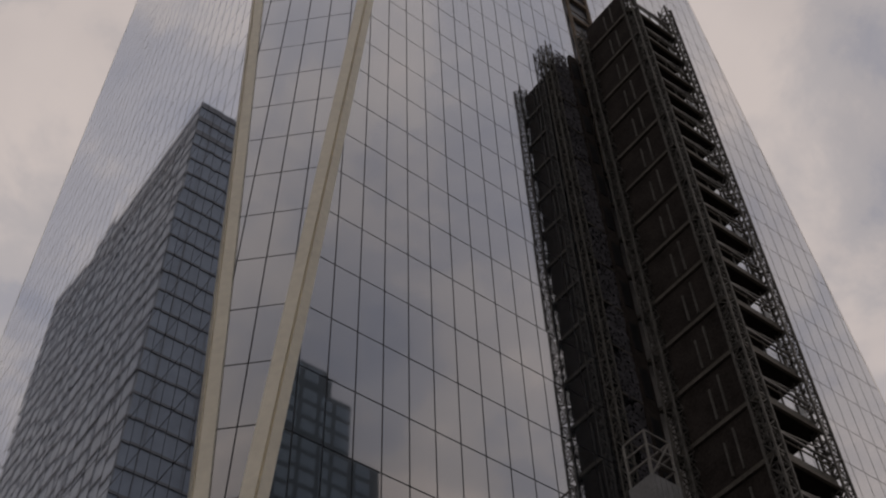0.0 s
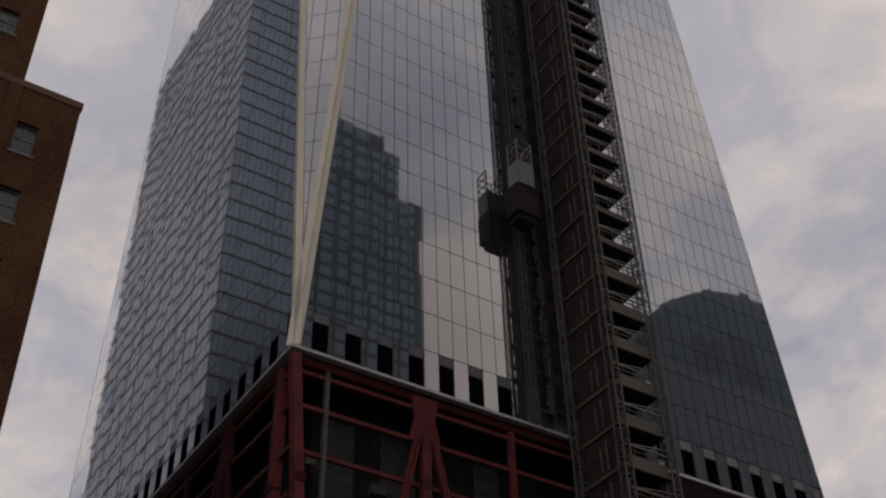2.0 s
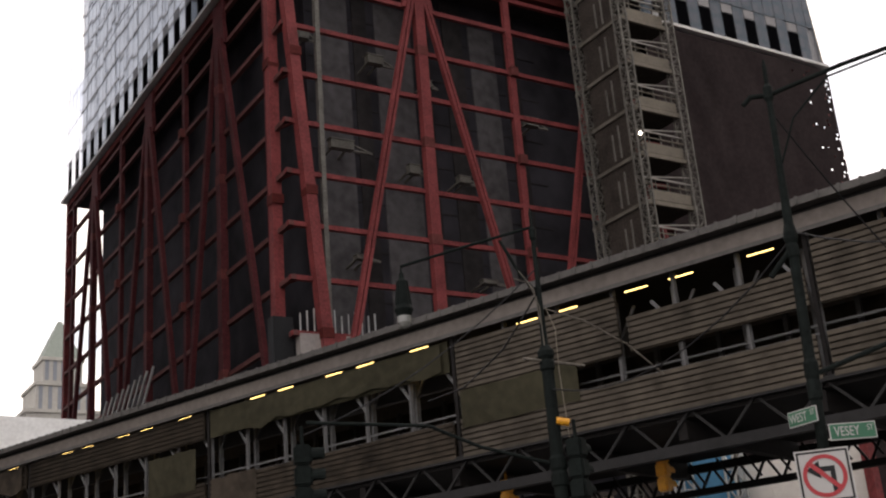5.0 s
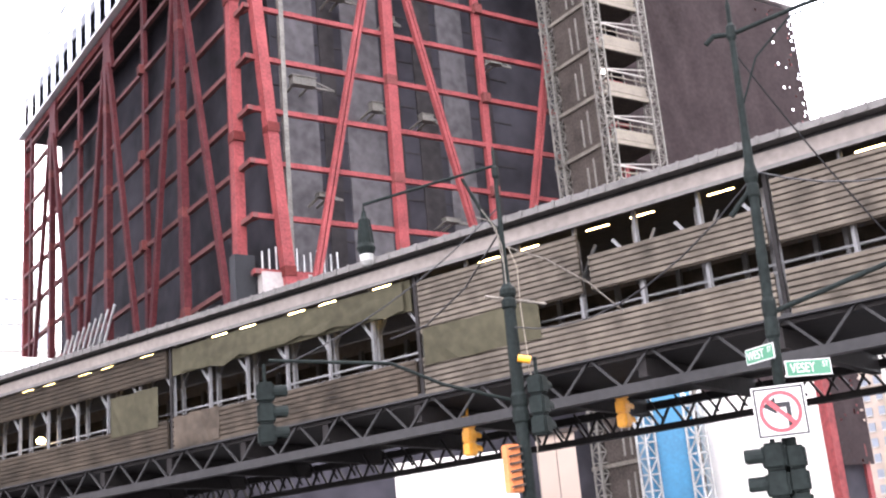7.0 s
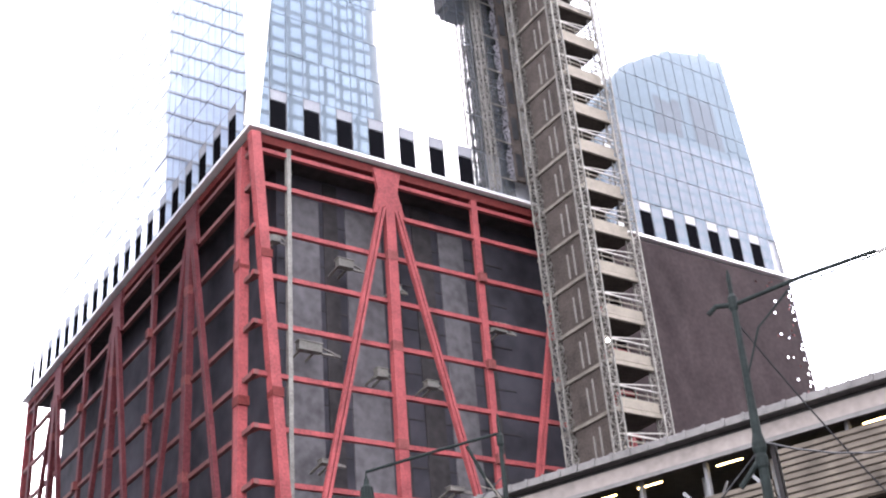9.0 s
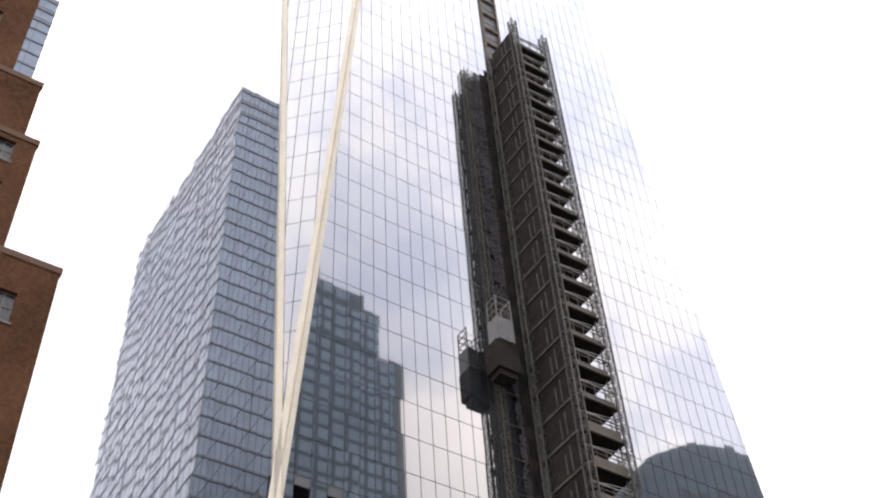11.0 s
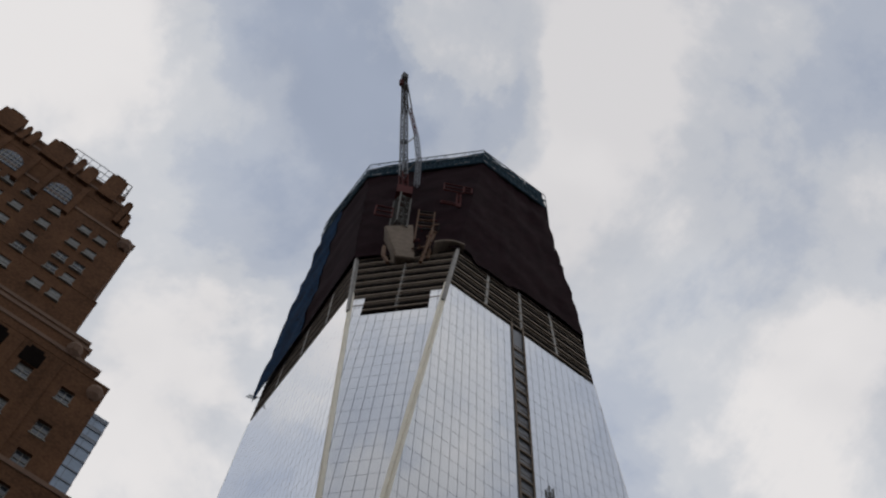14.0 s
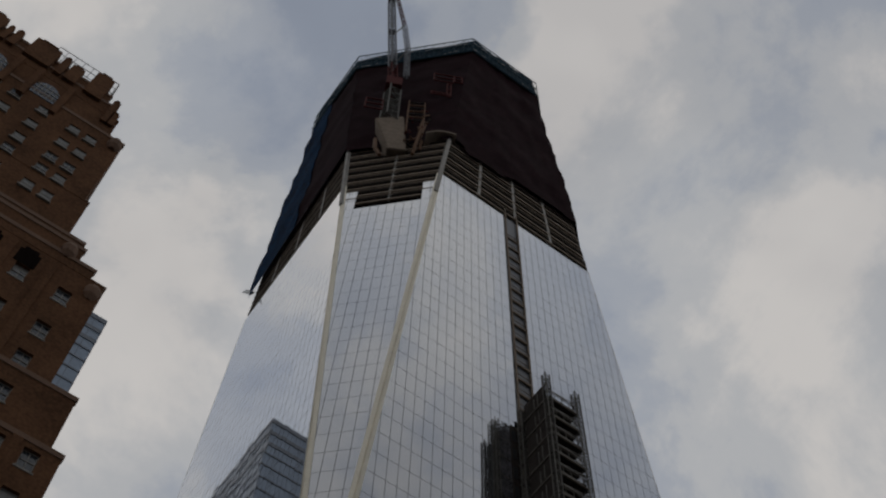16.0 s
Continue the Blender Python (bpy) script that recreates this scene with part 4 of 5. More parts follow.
# red frames and rails on the netting
for a0, a1, z0, z1 in ((8.4, 13.0, 267.5, 272.5), (11.6, 12.4, 257, 266), (13.2, 15.0, 268.5, 272.5), (-5.9, -2.2, 241, 247), (8.0, 12.0, 257.5, 259)):
    bm = bmesh.new()
    for p, q in (((a0, z0), (a1, z0)), ((a0, z1), (a1, z1)), ((a0, z0), (a0, z1)), ((a1, z0), (a1, z1)), ((a0, (z0 + z1) / 2), (a1, (z0 + z1) / 2))):
        bar(bm, P(p[0], 5.6, p[1]), P(q[0], 5.6, q[1]), 0.28)
    kpart("platform_frame", bm, M_RED_DARK, "dull red platform frame")
bm = bmesh.new()
n = 10
pts = [(7.4 + 6.2 * k / n, 2.6 * math.sin(math.pi * k / n) * 0.6) for k in range(n + 1)]
fr = [[bm.verts.new(P(a, o, 226.5 + h + 0.3 * (a - 7.4) + t)) for a, h in pts] for o, t in ((4.5, 0), (7.4, 0), (7.4, 0.6), (4.5, 0.6))]
for i in range(4):
    for k in range(n):
        bm.faces.new((fr[i][k], fr[i][k + 1], fr[(i + 1) % 4][k + 1], fr[(i + 1) % 4][k]))
kpart("weather_hood", bm, M_TAN_STEEL, "pale curved hood")

# ---- brick tower with setbacks ----
brick_tower = thing("brick_tower", (-80, -10, 0), "brown brick stepped art deco tower with stone trim", "building")


def bpart(name, bm, mat, label="", to=None):
    ob = part(name, bm, mat, to or brick_tower, label)
    ob.matrix_parent_inverse = Matrix.Translation((80, 10, 0)) if not to else Matrix.Identity(4)
    return ob


def bm_mesh(name, bm, mat):
    me = bpy.data.meshes.new(name)
    bm.to_mesh(me)
    bm.free()
    me.materials.append(mat)
    return me


def sash(w, h):
    """A window unit for an opening: dark pane, frame, two glazing bars and a sill."""
    pane, fr = bmesh.new(), bmesh.new()
    box(pane, -w / 2, w / 2, 0.0, 0.05, -h / 2, h / 2)
    for x in (-w / 2 + 0.06, 0, w / 2 - 0.06):
        box(fr, x - 0.06, x + 0.06, -0.06, 0.01, -h / 2, h / 2)
    for z in (-h / 2 + 0.06, 0.1, h / 2 - 0.06):
        box(fr, -w / 2, w / 2, -0.07, 0.012, z - 0.06, z + 0.06)
    box(fr, -w / 2 - 0.15, w / 2 + 0.15, -0.5, 0.02, -h / 2 - 0.2, -h / 2)
    # pale slips laid over the panes, painted as the sky's reflection
    mirrored_sky = bmesh.new()
    low = -h / 2 + 0.1 if w < 1.55 else 0.15
    box(mirrored_sky, -w / 2 + 0.1, -0.07, -0.025, -0.003, low, h / 2 - 0.1)
    box(mirrored_sky, 0.07, w / 2 - 0.1, -0.025, -0.003, low + (0.0 if w < 1.55 else 0.5), h / 2 - 0.1)
    return bm_mesh("pane", pane, M_WINDOW), bm_mesh("window_frame", fr, M_FRAME), bm_mesh("mirrored_sky", mirrored_sky, M_MIRRORED_SKY)


UNITS = {}


def window(x, y, z, w, h):
    if (w, h) not in UNITS:
        UNITS[w, h] = sash(w, h)
    ob = shared("window", UNITS[w, h][0], brick_tower, Matrix.Translation((x + 80, y + 10, z)))
    shared("window_frame", UNITS[w, h][1], ob, Matrix.Identity(4))
    if (w < 1.55 and noise.noise((x * 0.9, z * 0.7, 1.0)) > -0.25) or (z > 78 and noise.noise((x * 0.9, z * 0.7, 1.0)) > 0.2):
        shared("mirrored_sky", UNITS[w, h][2], ob, Matrix.Identity(4))


LOW = (-54.2, -57.5, -61.5, -64.8, -68.8, -72.1)
MID = (-63.1, -68.06, -72.8, -77.6, -82.4, -87.2)
SHAFT = (-70.8, -73.2, -77.6, -81.5, -84.5, -86.9, -91.3, -93.7)
# right, front, foot, head, window columns, window rows, window size
MASSES = ((-50.6, -29.6, 0, 74.3, LOW, (15, 22, 28.6, 35.4, 42.0, 48.6, 55.2, 61.8, 68.6), (1.7, 3.2)),
          (-55.4, -29.45, 74.3, 88.6, (-58.0, -61.4, -65.5, -69), (80.6, 86.1), (1.6, 2.7)),
          (-56.7, -29.4, 88.6, 96.8, MID, (92.6,), (1.6, 2.7)),
          (-59.6, -29.35, 96.8, 116.4, MID, (98.2, 103.8, 110.8), (1.6, 2.7)),
          (-61.5, -29.3, 116.4, 118.4, (), (), (1, 1)), (-63.6, -29.25, 118.4, 121.2, (), (), (1, 1)), (-64.1, -29.2, 121.2, 122.4, (), (), (1, 1)),
          (-66.3, -29.1, 122.4, 131.2, SHAFT, (127.4,), (1.5, 2.3)),
          (-67.0, -29.05, 131.2, 149.6, SHAFT, (132.4, 136.1, 140.8, 145.6), (1.5, 2.3)),
          (-69.4, -29.0, 149.6, 155.0, (), (), (1, 1)), (-70.6, -28.9, 155.0, 158.5, (), (), (1, 1)), (-72.2, -28.8, 158.5, 161.2, (), (), (1, 1)))
LEFT, BACK, SKIN = -100.0, -4.0, 0.55
for x1, y0, z0, z1, cols, rows, (w, h) in MASSES:
    bm = bmesh.new()
    box(bm, LEFT, x1, y0 + SKIN, BACK, z0, z1)
    bpart("brick_mass", bm, M_BRICK)
    bm = bmesh.new()
    # a front skin of bands and piers that leaves the window openings free
    z = z0
    for r in rows:
        if r - h / 2 > z:
            box(bm, LEFT, x1, y0, y0 + SKIN, z, r - h / 2)
        e = x1
        for c in cols:
            if c + w / 2 < e:
                box(bm, c + w / 2, e, y0, y0 + SKIN, r - h / 2, min(z1, r + h / 2))
                e = c - w / 2
                window(c, y0 + (0.2 if w < 1.55 else 0.42), r, w, h)
        box(bm, LEFT, e, y0, y0 + SKIN, r - h / 2, min(z1, r + h / 2))
        z = r + h / 2
    if z < z1:
        box(bm, LEFT, x1, y0, y0 + SKIN, z, z1)
    bpart("brick_front", bm, M_BRICK)
    bm = bmesh.new()
    if z1 in (131.2, 116.4, 155.0):
        box(bm, LEFT, x1 + 0.05, y0 - 0.04, y0 + 0.5, z1 - 0.2, z1 + 0.1)
        bpart("coping", bm, M_BRICK)
    else:
        box(bm, LEFT, x1 + 0.12, y0 - 0.1, y0 + 0.5, z1 - 0.5, z1 + 0.2)
        bpart("coping", bm, M_STONE, "weathered stone coping")
    for k, c in enumerate(cols[:-1]):
        if z1 < 120 and z1 - z0 > 8:
            bm = bmesh.new()
            m = (c + cols[k + 1]) / 2
            box(bm, m - 0.5, m + 0.5, y0 - 0.14, y0, z0 + 0.3, z1 - 0.5)
            bpart("pier", bm, M_BRICK)
# stepped niches under the shaft: flat slabs, recess shade put in their colour
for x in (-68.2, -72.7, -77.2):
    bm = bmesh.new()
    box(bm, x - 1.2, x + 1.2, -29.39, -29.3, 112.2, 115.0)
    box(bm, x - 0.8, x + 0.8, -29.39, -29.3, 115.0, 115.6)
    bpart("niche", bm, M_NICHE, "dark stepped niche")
# arched windows and cresting at the top
for x in (-79.0, -86.6):
    bm = bmesh.new()
    a = [(x + 1.7 * math.cos(math.pi * k / 12), 150.6 + 2.4 * math.sin(math.pi * k / 12)) for k in range(13)] + [(x - 1.7, 148.4), (x + 1.7, 148.4)]
    f, b = [bm.verts.new((p[0], -29.14, p[1])) for p in a], [bm.verts.new((p[0], -28.9, p[1])) for p in a]
    bm.faces.new(f), bm.faces.new(list(reversed(b)))
    for i in range(len(a)):
        j = (i + 1) % len(a)
        bm.faces.new((f[j], f[i], b[i], b[j]))
    bpart("arched_window", bm, M_WINDOW)
    bm = bmesh.new()
    for k in range(-2, 3):
        box(bm, x + k * 0.6 - 0.06, x + k * 0.6 + 0.06, -29.22, -29.12, 148.4, 152.9 - abs(k) * 0.4)
    for z in (149.3, 150.4, 151.5):
        box(bm, x - 1.7, x + 1.7, -29.21, -29.13, z - 0.05, z + 0.05)
    bpart("arched_window_bars", bm, M_FRAME)
    for s in (-2.3, 2.3):
        bm = bmesh.new()
        box(bm, x + s - 0.4, x + s + 0.4, -29.5, -28.7, 146, 155.5)
        bpart("buttress", bm, M_BRICK)
rng = random.Random(4)
for x, w, h in ((-74.4, 1.3, 164.9), (-83.0, 1.9, 163.6), (-91.0, 1.8, 163.4), (-78.0, 0.9, 162.4), (-86.9, 0.5, 162.1), (-88.2, 0.4, 161.8), (-79.8, 0.5, 163.0), (-71.0, 0.5, 159.4), (-70.2, 0.5, 155.9)):
    bm = bmesh.new()
    box(bm, x - w, x + w, -29.42, -26.0, 157.0 if x < -72 else 152, h)
    box(bm, x - w * 0.6, x + w * 0.6, -29.5, -28.0, h, h + 0.35)
    bpart("crest_block", bm, M_BRICK)
for k in range(9):
    bm = bmesh.new()
    h = rng.uniform(0.4, 1.2)
    x = -81.5 + k * 1.1
    bar(bm, (x, -27.5, 161), (x + rng.uniform(-0.8, 0.8), -27.5, 162.6 + h), 0.16)
    bpart("roof_strut", bm, M_SCAF)
for x, z in ((-67.5, 149.2), (-60.2, 115.5), (-64.6, 120.6)):
    bm = bmesh.new()
    lathe(bm, (x - 0.5, -29.0, z - 1.6), [(0.5, -1.2), (0.95, -0.4), (1.05, 0.6), (0.8, 1.4), (0.3, 2.0)], 10)
    bpart("carved_boss", bm, M_STONE, "carved stone corner ornament")
bm = bmesh.new()
for z in (162.2, 164.2, 166.2):
    bar(bm, (-82, -28.8, z), (-72.5, -28.8, z), 0.1)
    bar(bm, (-72.5, -28.8, z), (-72.5, -24.0, z), 0.1)
for k in range(8):
    bar(bm, (-82 + k * 1.35, -28.8, 161.8), (-82 + k * 1.35, -28.8, 166.2), 0.1)
bpart("roof_rail", bm, M_GALV, "pale metal roof railing")

# ---- glass office block behind, which the tower mirrors ----


def banded_block(name, label, x0, x1, y0, y1, h, floor, glass, band, proud, mullion=3.0):
    b = thing(name, ((x0 + x1) / 2, (y0 + y1) / 2, 0), label, "building")
    inv = Matrix.Translation((-(x0 + x1) / 2, -(y0 + y1) / 2, 0))
    bm = bmesh.new()
    box(bm, x0, x1, y0, y1, 0, h)
    part("glass_wall", bm, glass, b).matrix_parent_inverse = inv
    bm = bmesh.new()
    n = int(h / floor)
    for i in range(1, n + 1):
        z = i * floor
        t = 0.42 if i < n - 2 else 1.3
        box(bm, x0 - proud, x1 + proud, y0 - proud, y1 + proud, z - t, z)
    tagged(part("floor_band", bm, band, b), kind="stuff").matrix_parent_inverse = inv
    bm = bmesh.new()
    x = x0
    while x < x1:
        box(bm, x, x + 0.12, y0 - 0.1, y0 + 0.02, 0, h)
        x += mullion
    y = y0
    while y < y1:
        box(bm, x1 - 0.02, x1 + 0.1, y, y + 0.12, 0, h)
        y += mullion
    tagged(part("mullion", bm, band, b), kind="stuff").matrix_parent_inverse = inv
    bm = bmesh.new()
    box(bm, x0 + 3, x1 - 3, y0 + 3, y1 - 3, h, h + 1)
    part("roof", bm, M_BAND, b).matrix_parent_inverse = inv
    return b


banded_block("glass_office_block", "tall pale glass office block with dark floor lines", -140, -52.0, 46.0, 104.0, 226.0, 4.1, M_CURTAIN, M_BAND, 0.16, 6.1)

# ---- towers across the avenue, seen as reflections ----


def grid_tower(name, label, tiers, y0, y1, pitch, floor, glass):
    b = thing(name, (tiers[0][0], y1, 0), label, "building")
    inv = Matrix.Translation((-tiers[0][0], -y1, 0))
    for x0, x1, z0, z1 in tiers:
        bm = bmesh.new()
        box(bm, x0, x1, y0, y1, z0, z1)
        part("granite_tier", bm, M_GRANITE, b).matrix_parent_inverse = inv
        bm = bmesh.new()
        z = z0 + 1.2
        while z + floor * 0.6 < z1:
            x = x0 + 0.8
            while x + pitch * 0.75 < x1:
                box(bm, x, x + pitch * 0.78, y1 - 0.05, y1 + 0.06, z, z + floor * 0.7)
                x += pitch
            z += floor
        tagged(part("window", bm, glass, b), kind="stuff").matrix_parent_inverse = inv
    return b


grid_tower("granite_office_tower", "dark granite and glass office tower with stepped top", ((-14, 58.6, 0, 207), (-14, 52.0, 207, 221), (-14, 47, 221, 226)), -205, -151.5, 4.4, 4.2, M_TINTED)
dome_tower = grid_tower("domed_office_tower", "dark granite and glass office tower under a vaulted roof", ((115, 231, 0, 178),), -195, -140.0, 3.6, 3.9, M_BAND)
bm = bmesh.new()
n = 36
arc = [(173 + 58 * (2 * k / n - 1), 147 + math.sqrt(66 ** 2 - (58 * (2 * k / n - 1)) ** 2)) for k in range(n + 1)]
ends = [[bm.verts.new((x, y, z)) for x, z in arc] for y in (-140.2, -195)]
for k in range(n):
    bm.faces.new((ends[0][k], ends[0][k + 1], ends[1][k + 1], ends[1][k]))
bm.faces.new(list(reversed(ends[0]))), bm.faces.new(ends[1])
bm.faces.new((ends[0][0], ends[1][0], ends[1][n], ends[0][n]))
part("vault", bm, M_GRANITE, dome_tower, "dark vaulted roof").matrix_parent_inverse = Matrix.Translation((-115, 140, 0))
# flat panels; the shade of the open bays is put in their colour
for x, w, h in ((143, 9, 14), (157, 11, 18)):
    bm = bmesh.new()
    box(bm, x - w / 2, x + w / 2, -140.4, -140.1, 176, 176 + h)
    part("loggia", bm, M_LOGGIA, dome_tower, "dark open loggia").matrix_parent_inverse = Matrix.Translation((-115, 140, 0))

# ---- far things at street level ----
old = thing("old_office_tower", (60, 420, 0), "far pale stone office tower with green stepped roof", "building")
inv = Matrix.Translation((-60, -420, 0))
OX, OY = 66.0, 420.0
for dx, h, mat in ((17, 118, M_FARSTONE), (12, 131, M_FARSTONE), (8.5, 143, M_FARSTONE)):
    bm = bmesh.new()
    box(bm, OX - dx, OX + dx, OY - dx, OY + dx, 0, h)
    part("tier", bm, mat, old).matrix_parent_inverse = inv
bm = bmesh.new()
hexa(bm, [(OX + x * r, OY + y * r, z) for r, z in ((8.5, 143.3), (0.8, 162)) for x, y in ((-1, -1), (1, -1), (1, 1), (-1, 1))])
part("roof", bm, M_COPPER, old, "grey-green pyramid roof").matrix_parent_inverse = inv
bm = bmesh.new()
for i in range(7):
    for j in range(20):
        box(bm, OX - 14 + i * 4.3, OX - 12.2 + i * 4.3, OY - 17.1, OY - 16.9, 112 - j * 4.5, 114.4 - j * 4.5)
for dx, lo, hi, n in ((12, 119.5, 129.5, 6), (8.5, 133, 142, 5)):
    for i in range(n):
        x = OX - dx + (i + 0.5) * 2 * dx / n
        box(bm, x - 0.8, x + 0.8, OY - dx - 0.15, OY - dx + 0.1, lo, hi)
tagged(part("window", bm, M_BAND, old), kind="stuff").matrix_parent_inverse = inv
for dx, h in ((17, 118), (12, 131), (8.5, 143)):
    bm = bmesh.new()
    box(bm, OX - dx - 0.7, OX + dx + 0.7, OY - dx - 0.7, OY + dx + 0.7, h - 1.2, h + 0.3)
    part("cornice", bm, M_FARSTONE, old).matrix_parent_inverse = inv

# ---- covered footbridge over the avenue ----
BU = Vector((math.sin(radians(-19)), math.cos(radians(-19)), 0))
BN = Vector((BU.y, -BU.x, 0))
BO = Vector((-46.04, -82.04, 0))
B = lambda s, d, z: BO + BU * s + BN * d + UP * z
S0, S1, WIDE, SECT = -45.0, 46.0, 6.0, 9.3
bridge = thing("footbridge", (BO.x, BO.y, 0), "weathered covered steel footbridge with ribbed screens and truss sides", "bridge")


def gpart(name, bm, mat, label=""):
    ob = part(name, bm, mat, bridge, label)
    ob.matrix_parent_inverse = Matrix.Translation((-BO.x, -BO.y, 0))
    return ob


def slab_along(bm, s0, s1, d0, d1, z0, z1):
    hexa(bm, [B(s0, d0, z0), B(s1, d0, z0), B(s1, d1, z0), B(s0, d1, z0), B(s0, d0, z1), B(s1, d0, z1), B(s1, d1, z1), B(s0, d1, z1)])


bm = bmesh.new()
slab_along(bm, S0, S1, -0.35, WIDE + 0.35, 9.97, 10.13)
gpart("roof", bm, M_ROOF, "grey metal roof sheets")
bm = bmesh.new()
s = S0
while s < S1:
    slab_along(bm, s, s + 0.06, -0.37, 1.0, 9.99, 10.15)
    s += 0.45
tagged(gpart("roof_seam", bm, M_ROOF), kind="stuff")
bm = bmesh.new()
slab_along(bm, S0, S1, -0.12, 0.02, 9.5, 9.86)
gpart("fascia", bm, M_FASCIA, "cream roof fascia")
bm = bmesh.new()
slab_along(bm, S0, S1, -0.2, -0.124, 9.44, 9.53)
gpart("gutter_lip", bm, M_ROOF)
# dark strip drawn for the shaded gap between roof edge and fascia
bm = bmesh.new()
slab_along(bm, S0, S1, -0.06, 0.02, 9.864, 9.966)
gpart("eave_gap_strip", bm, M_TRUSS_DARK)
bm = bmesh.new()
slab_along(bm, S0, S1, WIDE - 0.02, WIDE + 0.1, 9.46, 9.9)
gpart("fascia", bm, M_FASCIA, "cream roof fascia")
bm = bmesh.new()
slab_along(bm, S0, S1, 0.1, WIDE - 0.1, 6.3, 6.42)
gpart("deck", bm, M_TRUSS_DARK)
for d, mat in ((0.05, M_TRUSS), (WIDE - 0.05, M_TRUSS_DARK)):
    for z0, z1 in (((6.0, 6.2), (5.42, 5.58)) if d > 1 else ((5.52, 5.74), (6.4, 6.5))):
        bm = bmesh.new()
        slab_along(bm, S0, S1, d - 0.12, d + 0.12, z0, z1)
        gpart("chord", bm, mat)
    bm = bmesh.new()
    s = S0
    while s < S1:
        if d > 1:
            for k in range(2):
                bar(bm, B(s + k * 0.75, d, 5.5), B(s + 0.375 + k * 0.75, d, 6.1), 0.06)
                bar(bm, B(s + 0.375 + k * 0.75, d, 6.1), B(s + 0.75 + k * 0.75, d, 5.5), 0.06)
                bar(bm, B(s + k * 0.75, d - 1.2, 5.5), B(s + 0.375 + k * 0.75, d - 1.2, 6.1), 0.05)
        else:
            bar(bm, B(s, d + 0.02, 5.7), B(s + 0.75, d + 0.02, 6.45), 0.055)
            bar(bm, B(s + 0.75, d + 0.02, 6.45), B(s + 1.5, d + 0.02, 5.7), 0.055)
        s += 1.5
    tagged(gpart("truss_web", bm, mat), kind="stuff")
# cross beams below
s = S0 + 1
while s < S1:
    bm = bmesh.new()
    slab_along(bm, s, s + 0.2, 0.1, WIDE - 0.1, 5.85, 6.28)
    gpart("cross_beam", bm, M_TRUSS_DARK)
    s += SECT / 3
# posts, knee braces, screens by section
s = -3.9 - 5 * SECT
sec = 0
while s < S1 - 1:
    e = min(s + SECT, S1)
    # thin dark strip added to stand for the gap between two sections
    bm = bmesh.new()
    slab_along(bm, s - 0.05, s + 0.05, -0.02, 0.03, 6.4, 9.46)
    gpart("section_gap_strip", bm, M_TRUSS_DARK, "dark strip for the gap between sections")
    k = s
    i = 0
    while k < e - 0.2:
        for d in (0.12, WIDE - 0.12):
            bm = bmesh.new()
            bar(bm, B(k, d, 6.4), B(k, d, 9.5), 0.085)
            if d < 1:
                bar(bm, B(k, d, 8.2), B(k + 0.6, d, 9.0), 0.07)
            gpart("post", bm, M_POST)
        k += SECT / 6
        i += 1
    # lower ribbed screen and upper valance: rows of ribs over a sheet
    far = s > 5
    # paler colour on the middle sections, darker brown past 12 and behind the ribs
    sheet_mat = M_SCREEN_PALE if -14 < s < 1 else M_SCREEN if s < 12 else M_SCREEN_DIM
    cut = [(s, e, 7.93, 9.28)]
    if far:
        cut = [(s, e, 8.6, 9.4)]
    elif s > -5:
        cut = [(s, s + 4.4, 7.93, 8.75), (s + 4.4, e, 7.93, 9.3)] if s > -4.5 else cut
    for a, b, z0, z1 in cut + [(s, e, 6.42, 7.32)]:
        bm = bmesh.new()
        slab_along(bm, a + 0.12, b - 0.12, -0.04, 0.0, z0, z1)
        gpart("screen", bm, M_TARP if (z0 > 7.5 and sec == 6) or s < -14 else M_SCREEN_DIM)
        z = z0 + 0.04 if sec != 6 or z0 < 7 else z1
        while z < z1 - 0.05:
            bm = bmesh.new()
            slab_along(bm, a + 0.12, b - 0.12, -0.075, -0.041, z, z + 0.09)
            gpart("rib", bm, sheet_mat)
            z += 0.135
    # second row of posts and two handrails inside the near side
    for k in range(6):
        q = s + (k + 0.22) * SECT / 6
        if q < e:
            bm = bmesh.new()
            bar(bm, B(q, 0.75, 6.42), B(q, 0.75, 9.4), 0.11)
            bar(bm, B(q, 0.75, 8.4), B(q - 0.5, 0.75, 9.2), 0.06)
            gpart("inner_post", bm, M_POST)
    for z in (7.45, 7.62):
        bm = bmesh.new()
        slab_along(bm, s, e, 0.45, 0.5, z, z + 0.05)
        gpart("handrail", bm, M_POST)
    # far side closed by an added sheet that keeps the inside dark
    bm = bmesh.new()
    slab_along(bm, s, e, WIDE - 0.3, WIDE - 0.25, 6.4, 9.4)
    gpart("far_blocker", bm, M_SCREEN)
    # beams and faint lamps within
    for k in range(5):
        bm = bmesh.new()
        q = s + (k + 0.5) * (e - s) / 5
        slab_along(bm, q, q + 0.12, WIDE - 0.7, WIDE - 0.55, 6.4, 9.4)
        bar(bm, B(q, WIDE - 0.6, 7.2), B(q + 0.9, WIDE - 0.6, 8.7), 0.1)
        gpart("inner_frame", bm, M_POST)
        if (k + sec) % 2:
            bm = bmesh.new()
            lathe(bm, B(q + 0.5, WIDE - 0.9, 7.5 + 0.15 * (k % 3)), [(0.02, -0.05), (0.045, 0), (0.02, 0.05)], 8)
            gpart("inner_lamp", bm, M_TUBE, "small warm glowing lamp")
    # a loose strip of tarpaulin with a ragged hem
    if sec in (6, 8):
        bm = bmesh.new()
        n = 14
        s_a, s_b = s + 0.3, s + 0.3 + (e - s) * 0.9
        top_z = 9.36 if far else 8.6
